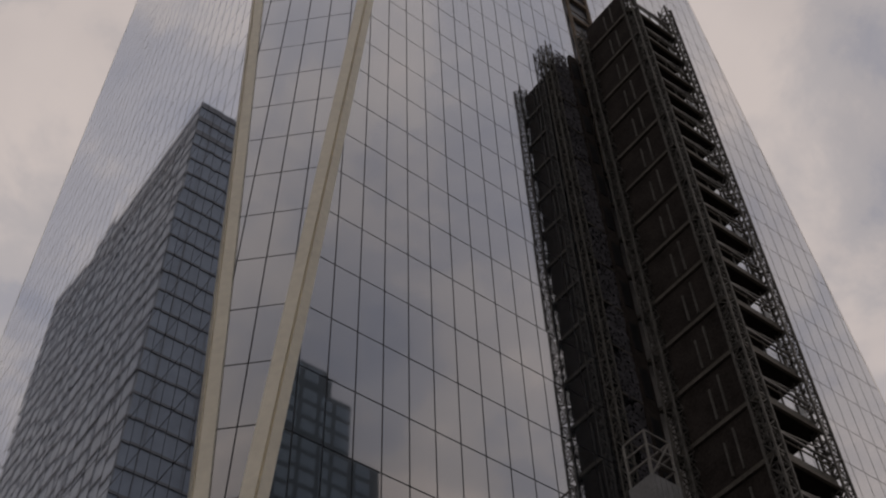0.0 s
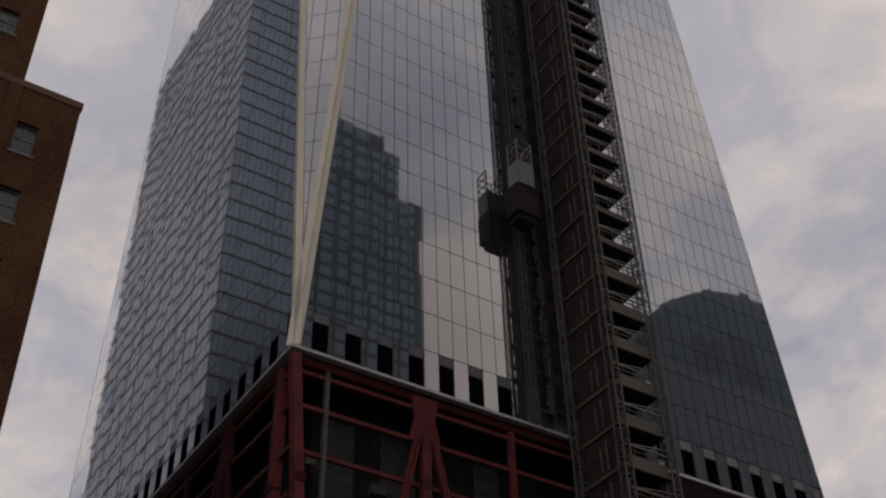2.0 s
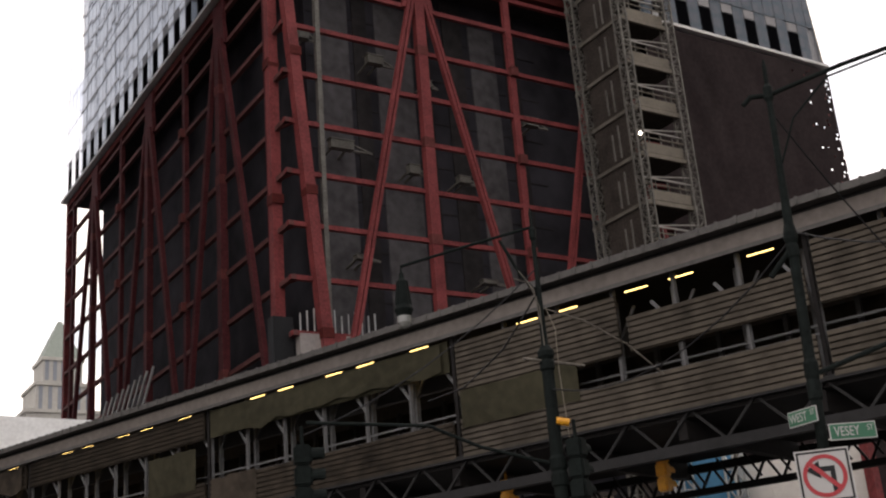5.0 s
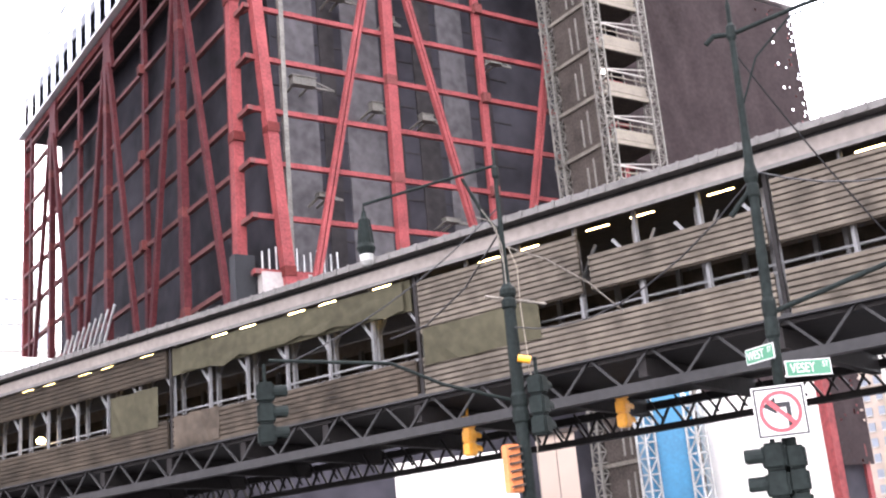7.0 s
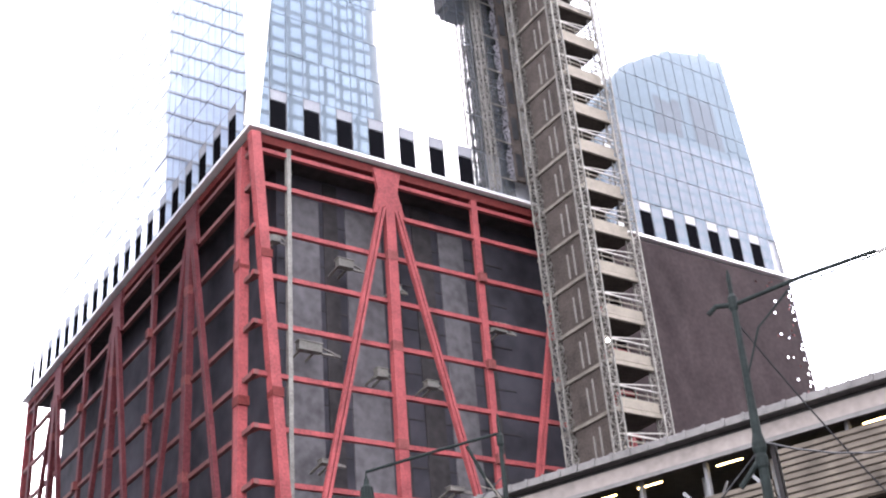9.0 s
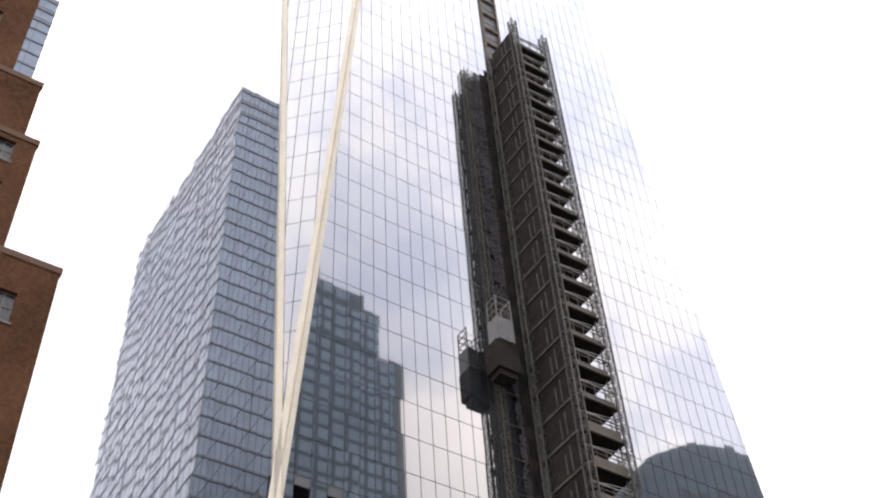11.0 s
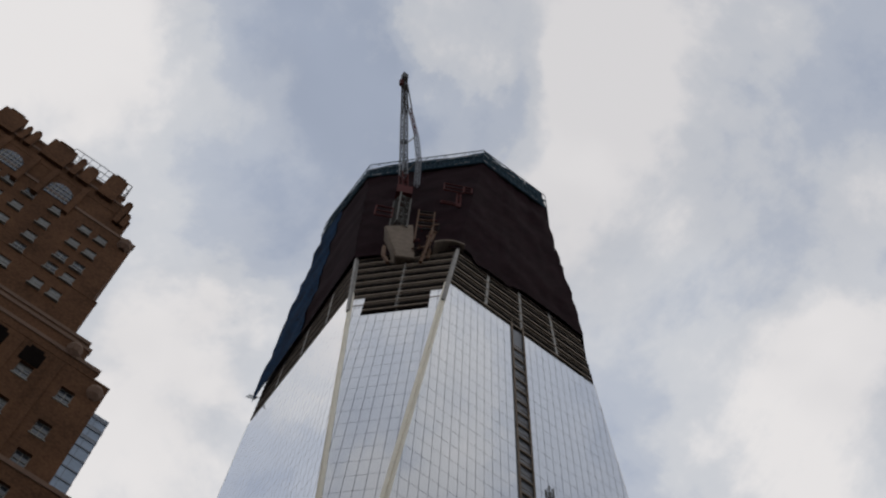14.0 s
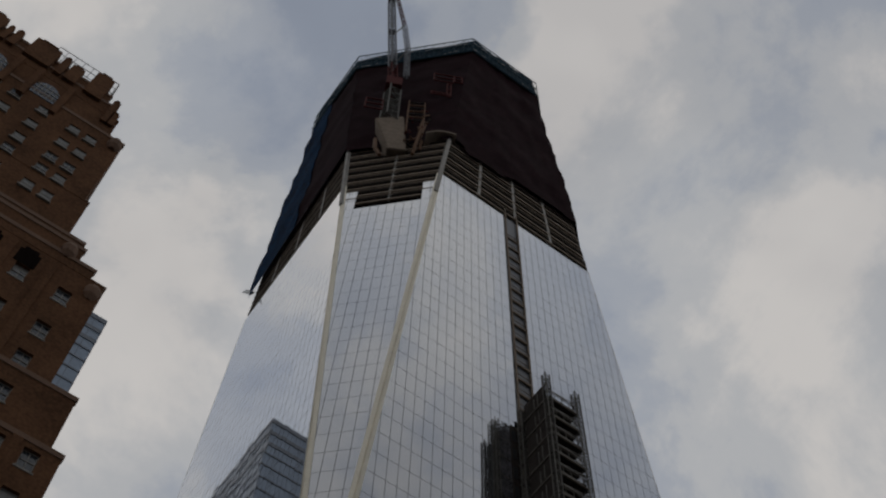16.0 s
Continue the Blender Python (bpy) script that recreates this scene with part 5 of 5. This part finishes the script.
        hem = [top_z - 0.72 - 0.18 * noise.noise((k * 0.5, sec * 3.1, 0.0)) - 0.08 * (k % 2) for k in range(n + 1)]
        sheet = [[bm.verts.new(B(s_a + (s_b - s_a) * k / n, -0.13 - 0.05 * noise.noise((k * 0.7, r, sec)), top_z + (hem[k] - top_z) * r / 3)) for k in range(n + 1)] for r in range(4)]
        for r in range(3):
            for k in range(n):
                bm.faces.new((sheet[r][k], sheet[r][k + 1], sheet[r + 1][k + 1], sheet[r + 1][k]))
        gpart("tarpaulin", bm, M_TARP if sec == 6 else M_SCREEN, "loose olive tarpaulin over the screen")
    # fluorescent tubes under the roof
    k = s + 0.8
    while k < e - 1.3:
        bm = bmesh.new()
        slab_along(bm, k, k + 0.6, 0.03 if far else 0.3, 0.05 if far else 0.33, 9.43, 9.45)
        gpart("tube_lamp", bm, M_TUBE, "warm glowing fluorescent tube")
        k += 1.15 if int(k) % 3 else 1.9
    s, sec = e, sec + 1
for s_a, s_b, z0, z1, mat in ((1.8, 5.2, 7.15, 8.05, M_TARP), (15.2, 17.4, 7.2, 8.4, M_TARP), (12.6, 14.5, 6.5, 7.4, M_SCREEN)):
    bm = bmesh.new()
    n = 10
    sheet = [[bm.verts.new(B(s_a + (s_b - s_a) * k / n, -0.1 - 0.03 * noise.noise((k * 0.8, r, s_a)), z0 + (z1 - z0) * r / 3 + (0.05 * noise.noise((k * 0.9, s_a, 1.0)) if r in (0, 3) else 0))) for k in range(n + 1)] for r in range(4)]
    for r in range(3):
        for k in range(n):
            bm.faces.new((sheet[r][k], sheet[r][k + 1], sheet[r + 1][k + 1], sheet[r + 1][k]))
    gpart("patch_sheet", bm, mat, "slack patch sheet hung over the opening")
bm = bmesh.new()
for s in (S0 + 1, S1 - 1.5):
    for d in (0.3, WIDE - 0.3):
        bar(bm, B(s, d, 0), B(s, d, 6.2), 0.5)
gpart("pier", bm, M_TRUSS_DARK)

for s in (25.5, 21.5, 6.6):
    bm = bmesh.new()
    lathe(bm, B(s, 0.25, 7.75 if s > 20 else 9.0), [(0.03, -0.1), (0.13, -0.06), (0.16, 0.02), (0.06, 0.12)], 10)
    gpart("bulkhead_lamp", bm, M_TUBE, "warm glowing bulkhead lamp")

# ---- lamp and signal poles ----


def pole(name, at, top, label, r, collar):
    p = thing(name, at, label, "street pole")
    bm = bmesh.new()
    lathe(bm, (0, 0, 0), [(0.22, 0), (0.22, 0.5), (r * 1.3, 0.6), (r * 1.05, 1.2), (r, 4.3), (r * 1.3, 4.33), (r * 1.3, 4.5), (r * 1.12, 4.55), (r * 1.3, 4.6), (r * 1.3, 4.75), (r, 4.8),
                          (r * 0.92, collar - 0.25), (r * 1.15, collar - 0.22), (r * 1.15, collar - 0.1), (r * 0.95, collar - 0.06), (r * 1.3, collar), (r * 1.3, collar + 0.08), (0.06, collar + 0.2), (0.048, collar + 0.7),
                          (0.038, top - 0.6), (0.062, top - 0.55), (0.062, top - 0.4), (0.03, top - 0.35), (0.03, top - 0.1), (0.012, top)], 14)
    part("shaft", bm, M_POLE, p)
    return p


p3 = polar(49.2, 14.4, 0)
LEAN_B = Vector((math.cos(radians(49.5)), -math.sin(radians(49.5)), 0)) * 0.0305
pole_b = pole("sign_pole", p3, 8.75, "dark green iron street pole carrying signs and lamp arm, slightly leaning", 0.066, 6.3)
pole_b.matrix_world = Matrix.Translation(p3) @ UP.rotation_difference(UP + LEAN_B).to_matrix().to_4x4()
bpy.context.view_layer.update()
up_b = lambda z: p3 + (UP + LEAN_B) * z
p2 = polar(37.45, 19.3, 0)
pole_a = pole("lamp_pole", p2, 9.1, "dark green cast-iron street pole with lamp and signal arms", 0.11, 6.45)


def on(p, q):
    """A place in the world, in the frame of the thing p."""
    return p.matrix_world.inverted() @ Vector(q)


def arm(p, pts, r, name="arm", label="", mat=None):
    bm = bmesh.new()
    tube(bm, [on(p, q) for q in pts], r)
    return part(name, bm, mat or M_POLE, p, label)


# lamp on its arm
lamp_at = polar(30.62, 19.2, 7.25)
tip = lamp_at + UP * 0.95
root = p2 + UP * 8.75
arm(pole_a, [root, root.lerp(tip, 0.5) + UP * 0.02, tip + UP * 0.02, tip - UP * 0.12], 0.028, "lamp_arm")
arm(pole_a, [p2 + UP * 7.5, p2.lerp(tip, 0.12) + UP * (7.9 - tip.z * 0.12), p2.lerp(tip, 0.25) + UP * (8.55 - tip.z * 0.25)], 0.03, "brace")
bm = bmesh.new()
lathe(bm, on(pole_a, lamp_at), [(0.08, -0.02), (0.125, 0.1), (0.155, 0.17), (0.165, 0.2), (0.13, 0.28), (0.11, 0.5), (0.088, 0.7), (0.05, 0.75), (0.04, 0.85)], 14)
lm = part("lantern", bm, M_POLE, pole_a, "fluted dark green lantern")
bm = bmesh.new()
lathe(bm, on(pole_a, lamp_at), [(0.02, -0.13), (0.08, -0.1), (0.12, -0.03), (0.124, 0.08)], 14)
part("bowl", bm, M_LAMPGLASS, pole_a, "frosted glass bowl")
for k in range(12):
    c, s = math.cos(k * math.pi / 6), math.sin(k * math.pi / 6)
    bm = bmesh.new()
    tube(bm, [on(pole_a, lamp_at + Vector((c * r, s * r, z))) for r, z in ((0.134, 0.28), (0.114, 0.5), (0.092, 0.7))], 0.01, 5)
    part("flute", bm, M_POLE, lm)
for pts in (((-0.42, 0.1, 7.8), (-0.2, 0.0, 7.72), (-0.06, -0.05, 7.3), (-0.05, -0.05, 6.6)), ((-0.3, 0.1, 7.95), (-0.12, -0.02, 7.6), (-0.08, -0.06, 7.0))):
    arm(pole_a, [p2 + Vector(p) for p in pts], 0.009, "cable", "loose dusty cable", M_SCAF)
arm(pole_a, [p2 + Vector(p) for p in ((0.06, -0.05, 7.3), (0.16, -0.12, 6.9), (0.15, -0.11, 6.2), (0.19, -0.14, 4.9), (0.16, -0.12, 3.6), (0.14, -0.1, 2.0))], 0.008, "cable", "pale slack cable down the pole", M_PLY)
arm(pole_a, [p2 + UP * 7.6, p2.lerp(polar(31.5, 24, 0), 0.3) + UP * 7.0, p2.lerp(polar(31.5, 24, 0), 0.65) + UP * 6.75, polar(31.5, 24, 6.9)], 0.016, "cable", "slack black cable", M_BLACK)
arm(pole_a, [p2 + UP * 7.3, p2.lerp(polar(43.0, 21, 0), 0.35) + UP * 7.15, p2.lerp(polar(43.0, 21, 0), 0.7) + UP * 6.8, polar(43.0, 21, 6.3)], 0.012, "cable", "slack grey cable", M_SCAF)
# signal arm
sig = polar(25.26, 19.0, 4.75)
arm(pole_a, [p2 + UP * 4.65, p2.lerp(sig, 0.3) + UP * 3.6, p2.lerp(sig, 0.5) + UP * 3.05, p2.lerp(sig, 0.98) + UP * 0.95], 0.03, "signal_arm")
arm(pole_a, [p2 + Vector((-0.4, 0.1, 6.42)), p2 + Vector((0.62, -0.2, 6.28))], 0.025, "cross_arm", mat=M_SCAF)


def signal(at, mat, label, towards, h=1.0):
    """A three-lamp traffic signal with visors, hanging from a bracket."""
    t = thing("traffic_signal", at, label, "traffic light", "traffic signals")
    f = Vector(towards).normalized()
    r = Vector((f.y, -f.x, 0))
    w = h * 0.14
    for i in range(3):
        z = (i - 1) * h / 3
        bm = bmesh.new()
        hexa(bm, [r * a * w + f * b * w + UP * (z + c * h / 6.2) for a, b, c in ((-1, -1, -1), (1, -1, -1), (1, 1, -1), (-1, 1, -1), (-1, -1, 1), (1, -1, 1), (1, 1, 1), (-1, 1, 1))])
        bmesh.ops.bevel(bm, geom=bm.edges[:], offset=w * 0.25, segments=2, affect="EDGES")
        sec_ob = part("housing", bm, mat, t)
        bm = bmesh.new()
        n = 10
        ring = [[bm.verts.new(f * (w + d) + r * math.cos(math.pi * (k / n * 1.3 - 0.15)) * w * 0.85 + UP * (z + math.sin(math.pi * (k / n * 1.3 - 0.15)) * w * 0.85)) for k in range(n + 1)] for d in (-0.02, w * 1.5)]
        for k in range(n):
            bm.faces.new((ring[0][k], ring[0][k + 1], ring[1][k + 1], ring[1][k]))
        part("visor", bm, mat, sec_ob)
        bm = bmesh.new()
        tube(bm, [f * w * 0.9 + UP * z, f * (w * 1.1) + UP * z], w * 0.75, 12)
        part("lens", bm, M_BLACK, sec_ob)
    bm = bmesh.new()
    tube(bm, [UP * h * 0.45, UP * (h * 0.5 + 0.3)], 0.03)
    part("bracket", bm, mat, t)
    return t


signal(sig, M_POLE, "dark green traffic signal hanging from the mast arm", (0.9, -0.35, 0))
signal(polar(38.4, 19.2, 4.55), M_POLE, "dark green traffic signal fixed beside the street pole", (0.9, 0.5, 0), 0.98)
for az, d, z in ((42.31, 29.0, 5.75), (34.88, 30.0, 5.55)):
    signal(polar(az, d, z), M_YELLOW, "yellow traffic signal hanging beneath the footbridge", (0.94, 0.29, 0))
bm = bmesh.new()
tube(bm, [on(pole_a, polar(38.2, 19.2, 5.3)), on(pole_a, polar(37.6, 19.2, 5.35))], 0.06)
part("sensor", bm, M_YELLOW, pole_a, "small yellow sensor")
# long lamp arm of the sign pole
end = polar(57.6, 14.1, 8.4)
arm(pole_b, [up_b(8.24), up_b(8.24).lerp(end, 0.5) + UP * 0.03, end], 0.03, "lamp_arm")
arm(pole_b, [up_b(7.2), up_b(7.75).lerp(end, 0.14), up_b(8.15).lerp(end, 0.4), end - UP * 0.05], 0.015, "brace")
arm(pole_b, [up_b(8.24), up_b(8.24) + Vector((-0.13, 0.18, 0.03)), up_b(8.24) + Vector((-0.2, 0.27, -0.06))], 0.035, "stub_arm")
bm = bmesh.new()
d = Vector((end.x - p3.x, end.y - p3.y, 0)).normalized()
tube(bm, [on(pole_b, end), on(pole_b, end + d * 0.15 + UP * 0.02), on(pole_b, end + d * 0.45)], 0.05, 10)
part("lamp_head", bm, M_GALV, pole_b)
arm(pole_b, [up_b(4.6), up_b(4.6) + Vector((0.75, -0.95, 0.33)), up_b(4.6) + Vector((2.0, -2.5, 0.85))], 0.032, "signal_arm")
arm(pole_b, [up_b(6.2), up_b(5.86) + Vector((-0.2, 0.22, 0))], 0.035, "bracket")



def lettering(text, m, size, mat, parent):
    cu = bpy.data.curves.new("lettering", "FONT")
    cu.body, cu.size, cu.align_x, cu.align_y, cu.extrude = text, size, "CENTER", "CENTER", 0.002
    cu.materials.append(mat)
    ob = new("lettering", cu)
    ob.parent = parent
    ob.matrix_local = m
    return ob


def facing(direction):
    """A frame whose x runs along a sign, y up, z out of its face."""
    z = Vector(direction).normalized()
    x = UP.cross(z).normalized()
    return Matrix((x, UP, z)).transposed().to_4x4()


def blade(at, direction, w, h, words, label):
    t = thing("street_sign", at, label, "street sign", "street name signs")
    t.matrix_world = Matrix.Translation(at) @ facing(direction)
    bm = bmesh.new()
    hexa(bm, [(-w / 2, -h / 2, -0.006), (w / 2, -h / 2, -0.006), (w / 2, h / 2, -0.006), (-w / 2, h / 2, -0.006), (-w / 2, -h / 2, 0.006), (w / 2, -h / 2, 0.006), (w / 2, h / 2, 0.006), (-w / 2, h / 2, 0.006)])
    part("border", bm, M_SIGNWHITE, t)
    bm = bmesh.new()
    a, b = w / 2 - 0.012, h / 2 - 0.012
    hexa(bm, [(-a, -b, 0.002), (a, -b, 0.002), (a, b, 0.002), (-a, b, 0.002), (-a, -b, 0.011), (a, -b, 0.011), (a, b, 0.011), (-a, b, 0.011)])
    part("plate", bm, M_SIGNGREEN, t)
    lettering(words[0], Matrix.Translation((-w * 0.13, -0.004, 0.016)) @ Matrix.Diagonal((0.7, 1, 1, 1)), h * 0.82, M_SIGNWHITE, t)
    lettering(words[1], Matrix.Translation((w * 0.37, h * 0.13, 0.016)) @ Matrix.Diagonal((0.75, 1, 1, 1)), h * 0.48, M_SIGNWHITE, t)
    return t


blade(polar(51.05, 14.2, 3.87), (-0.5, -0.87, 0), 0.54, 0.19, ("VESEY", "ST"), "green street name sign with white letters on the pole")
blade(polar(49.0, 14.2, 4.1), (-0.98, 0.05, 0), 0.45, 0.18, ("WEST", "ST"), "green street name sign with white letters on the pole")
# no left turn
at = polar(49.5, 14.1, 3.4)
nlt = thing("no_left_turn_sign", at, "white square sign with a red ring over a left-turn arrow", "road sign")
nlt.matrix_world = Matrix.Translation(at) @ facing((-0.72, -0.69, 0)) @ Matrix.Scale(0.9, 4)
bm = bmesh.new()
hexa(bm, [(x * 0.33, y * 0.33, z) for z in (-0.006, 0.006) for x, y in ((-1, -1), (1, -1), (1, 1), (-1, 1))])
part("plate", bm, M_SIGNWHITE, nlt)
bm = bmesh.new()
for x0, x1, y0, y1 in ((-0.31, 0.31, 0.285, 0.31), (-0.31, 0.31, -0.31, -0.285), (-0.31, -0.285, -0.285, 0.285), (0.285, 0.31, -0.285, 0.285)):
    box(bm, x0, x1, y0, y1, 0.006, 0.009)
part("border", bm, M_BLACK, nlt)
bm = bmesh.new()
box(bm, 0.07, 0.13, -0.2, 0.05, 0.006, 0.012)
box(bm, -0.06, 0.13, 0.05, 0.115, 0.006, 0.012)
tri = [(-0.22, 0.08), (-0.05, -0.03), (-0.05, 0.19)]
f, b = [bm.verts.new((*p, 0.012)) for p in tri], [bm.verts.new((*p, 0.006)) for p in tri]
bm.faces.new(f), bm.faces.new(list(reversed(b)))
part("arrow", bm, M_BLACK, nlt)
bm = bmesh.new()
n = 40
r1, r2 = [[(r * math.cos(2 * math.pi * k / n), r * math.sin(2 * math.pi * k / n)) for k in range(n)] for r in (0.215, 0.265)]
vs = [[bm.verts.new((*p, z)) for p in rr] for rr, z in ((r1, 0.015), (r2, 0.015), (r2, 0.006), (r1, 0.006))]
for a, b in zip(vs, vs[1:] + vs[:1]):
    for k in range(n):
        bm.faces.new((a[k], b[k], b[(k + 1) % n], a[(k + 1) % n]))
bar(bm, (-0.18, 0.18, 0.014), (0.18, -0.18, 0.014), 0.055, 0.01, (0, 0, 1))
part("ring", bm, M_SIGNRED, nlt)

# ---- behind the bridge at street level ----


wall_a, wall_b = polar(45.8, 48, 0), polar(51.4, 44.2, 0)
hoarding = thing("hoarding", (wall_a.x, wall_a.y, 0), "white construction hoarding behind the footbridge", "hoarding")
n = 4
for i in range(n):
    a, b = wall_a.lerp(wall_b, i / n) - wall_a, wall_a.lerp(wall_b, (i + 1) / n - 0.004) - wall_a
    bm = bmesh.new()
    o = Vector((0.1, 0.2, 0))
    hexa(bm, [a, b, b + o, a + o, a + UP * 8.4, b + UP * 8.4, b + o + UP * 8.4, a + o + UP * 8.4])
    part("panel", bm, M_HOARD, hoarding)
bm = bmesh.new()
a = polar(51.5, 44.0, 0) - wall_a
bar(bm, a, a + UP * 8.6, 0.35)
part("post", bm, M_RED, hoarding, "red post")
blue_at = polar(43.15, 47, 0)
blue = thing("blue_site_hut", blue_at, "bright blue site hut in a scaffold frame", "site hut")
bm = bmesh.new()
a, b = Vector((0, 0, 0)), polar(45.5, 47, 0) - blue_at
o = Vector((1.5, 2.0, 0))
hexa(bm, [a, b, b + o, a + o, a + UP * 8.9, b + UP * 8.9, b + o + UP * 8.9, a + o + UP * 8.9])
part("body", bm, M_BLUE, blue)
for p in (a, b):
    bm = bmesh.new()
    lattice(bm, p - o * 0.1, p - o * 0.1 + UP * 8.6, 0.5, 0.6, 0.07, 0.04)
    part("scaffold_leg", bm, M_GALV, blue)
# lower run of ribbed white hoarding and a beige panel, under the bridge
low_a, low_b = polar(31.2, 51, 0), polar(37.0, 49.5, 0)
low_hoarding = thing("hoarding", (low_a.x, low_a.y, 0), "low ribbed white hoarding under the footbridge", "hoarding")
n = 14
for i in range(n):
    a, b = low_a.lerp(low_b, i / n) - low_a, low_a.lerp(low_b, (i + 0.96) / n) - low_a
    o = Vector((0.1, 0.2, 0)) * (1.0 if i % 2 else 1.3)
    bm = bmesh.new()
    hexa(bm, [a, b, b + o, a + o, a + UP * 7.35, b + UP * 7.35, b + o + UP * 7.35, a + o + UP * 7.35])
    part("panel", bm, M_HOARD, low_hoarding)
beige_a, beige_b = polar(38.0, 46, 0), polar(39.9, 46, 0)
beige = thing("site_panel", (beige_a.x, beige_a.y, 0), "beige plywood site panel with a dark frame", "hoarding")
for k in range(2):
    bm = bmesh.new()
    a, b = (beige_b - beige_a) * (k * 0.5), (beige_b - beige_a) * (k * 0.5 + 0.48)
    o = Vector((0.1, 0.12, 0))
    hexa(bm, [a, b, b + o, a + o, a + UP * 7.4, b + UP * 7.4, b + o + UP * 7.4, a + o + UP * 7.4])
    part("panel", bm, M_BEIGE, beige)
bm = bmesh.new()
bar(bm, Vector((-0.05, -0.1, 7.45)), (beige_b - beige_a) + Vector((0.05, -0.1, 7.45)), 0.16)
part("frame_rail", bm, M_RUST, beige)
# pedestrian signal with a slatted orange visor, on the lamp pole
walk_at = polar(36.95, 19.1, 3.62)
crossing = thing("pedestrian_signal", walk_at, "orange-brown pedestrian signal with a slatted visor on the pole", "traffic light")
bm = bmesh.new()
box(bm, -0.13, 0.13, 0.0, 0.18, -0.42, 0.34)
bmesh.ops.bevel(bm, geom=bm.edges[:], offset=0.02, segments=2, affect="EDGES")
part("housing", bm, M_ORANGE_BOX, crossing)
for k in range(6):
    bm = bmesh.new()
    bar(bm, (-0.12, -0.03, -0.34 + k * 0.12), (0.12, -0.03, -0.3 + k * 0.12), 0.06, 0.03)
    part("slat", bm, M_RUST, crossing)
bm = bmesh.new()
bar(bm, (0.12, 0.08, 0.1), (0.25, 0.1, 0.1), 0.05)
part("bracket", bm, M_POLE, crossing)
# slanting white pipes stacked against the north face
pipes = thing("pipe_stack", (-31.5, 0, 20), "row of slanting pale pipes leaning against the steel frame", "pipes")
for i in range(9):
    bm = bmesh.new()
    y = -3.5 + i * 1.7
    tube(bm, [(-0.9, y + 1.5, 2.0), (0.2, y - 0.7, 8.2)], 0.11)
    part("pipe", bm, M_GALV, pipes)
# pale canopy where the bridge lands
bm = bmesh.new()
c = polar(9.2, 57, 0)
hexa(bm, [c + Vector(p) for p in ((-9, -1, 11.2), (8.8, -1, 11.2), (8.8, 6, 11.2), (-9, 6, 11.2), (-9, -1, 14.3), (8.4, -1, 14.0), (8.4, 6, 14.0), (-9, 6, 14.3))])
can = tagged(part("canopy", bm, M_WHITE), "pale smooth canopy where the footbridge lands", "canopy")
for dx in (-7, 5):
    bm = bmesh.new()
    q = c + Vector((dx, 2, 0))
    bar(bm, q, q + UP * 11.4, 0.4)
    part("leg", bm, M_WHITE, can)
# overhead wires
for a, b, sag in ((up_b(6.3), p2 + UP * 5.9, 0.6), (up_b(6.4), polar(62, 16, 6.8), 0.4), (p2 + UP * 8.0, polar(25.3, 19, 5.4), 0.3), (up_b(8.0), polar(58, 18, 5.0), 0.2)):
    bm = bmesh.new()
    tube(bm, [a.lerp(b, k / 8) - UP * sag * 4 * (k / 8) * (1 - k / 8) for k in range(9)], 0.012, 5)
    tagged(part("wire", bm, M_BLACK), "thin black overhead wire between street poles", "wire", "overhead wires")

# pair of dark signal heads on the sign pole, seen from behind
for az, z, h in ((48.9, 2.6, 0.95), (49.85, 2.62, 0.8)):
    signal(polar(az, 14.25, z), M_POLE, "dark green traffic signal head below the turn sign", (-0.6, 0.8, 0), h)

# far apartment house down the street
ap_at = polar(51.9, 260, 0)
ap = thing("apartment_house", ap_at, "far beige brick apartment house with rows of windows", "building")
along = (polar(60, 250, 0) - ap_at)
wide_ap, along = along.length, along.normalized()
back_ap = Vector((-along.y, along.x, 0))
bm = bmesh.new()
far_corner = [Vector((0, 0, 0)), along * wide_ap, along * wide_ap + back_ap * 20, back_ap * 20]
hexa(bm, far_corner + [p + UP * 62 for p in far_corner])
part("wall", bm, M_BEIGE, ap)
panes, sills = bmesh.new(), bmesh.new()
for r in range(19):
    for c in range(int(wide_ap / 2.6)):
        if c % 5 == 4:
            continue
        p = along * (1.0 + c * 2.6) - back_ap * 0.1 + UP * (2.5 + r * 3.1)
        bar(panes, p, p + along * 1.3, 0.15, 1.6)
        bar(sills, p - UP * 0.95, p + along * 1.3 - UP * 0.95, 0.4, 0.2)
tagged(part("window", panes, M_BAND, ap), kind="stuff")
tagged(part("sill", sills, M_FARSTONE, ap), kind="stuff")
for c in range(int(wide_ap / 13)):
    bm = bmesh.new()
    p = along * (11.6 + c * 13) - back_ap * 0.5
    bar(bm, p, p + UP * 62, 1.2, 1.0)
    part("pier", bm, M_FARSTONE, ap)
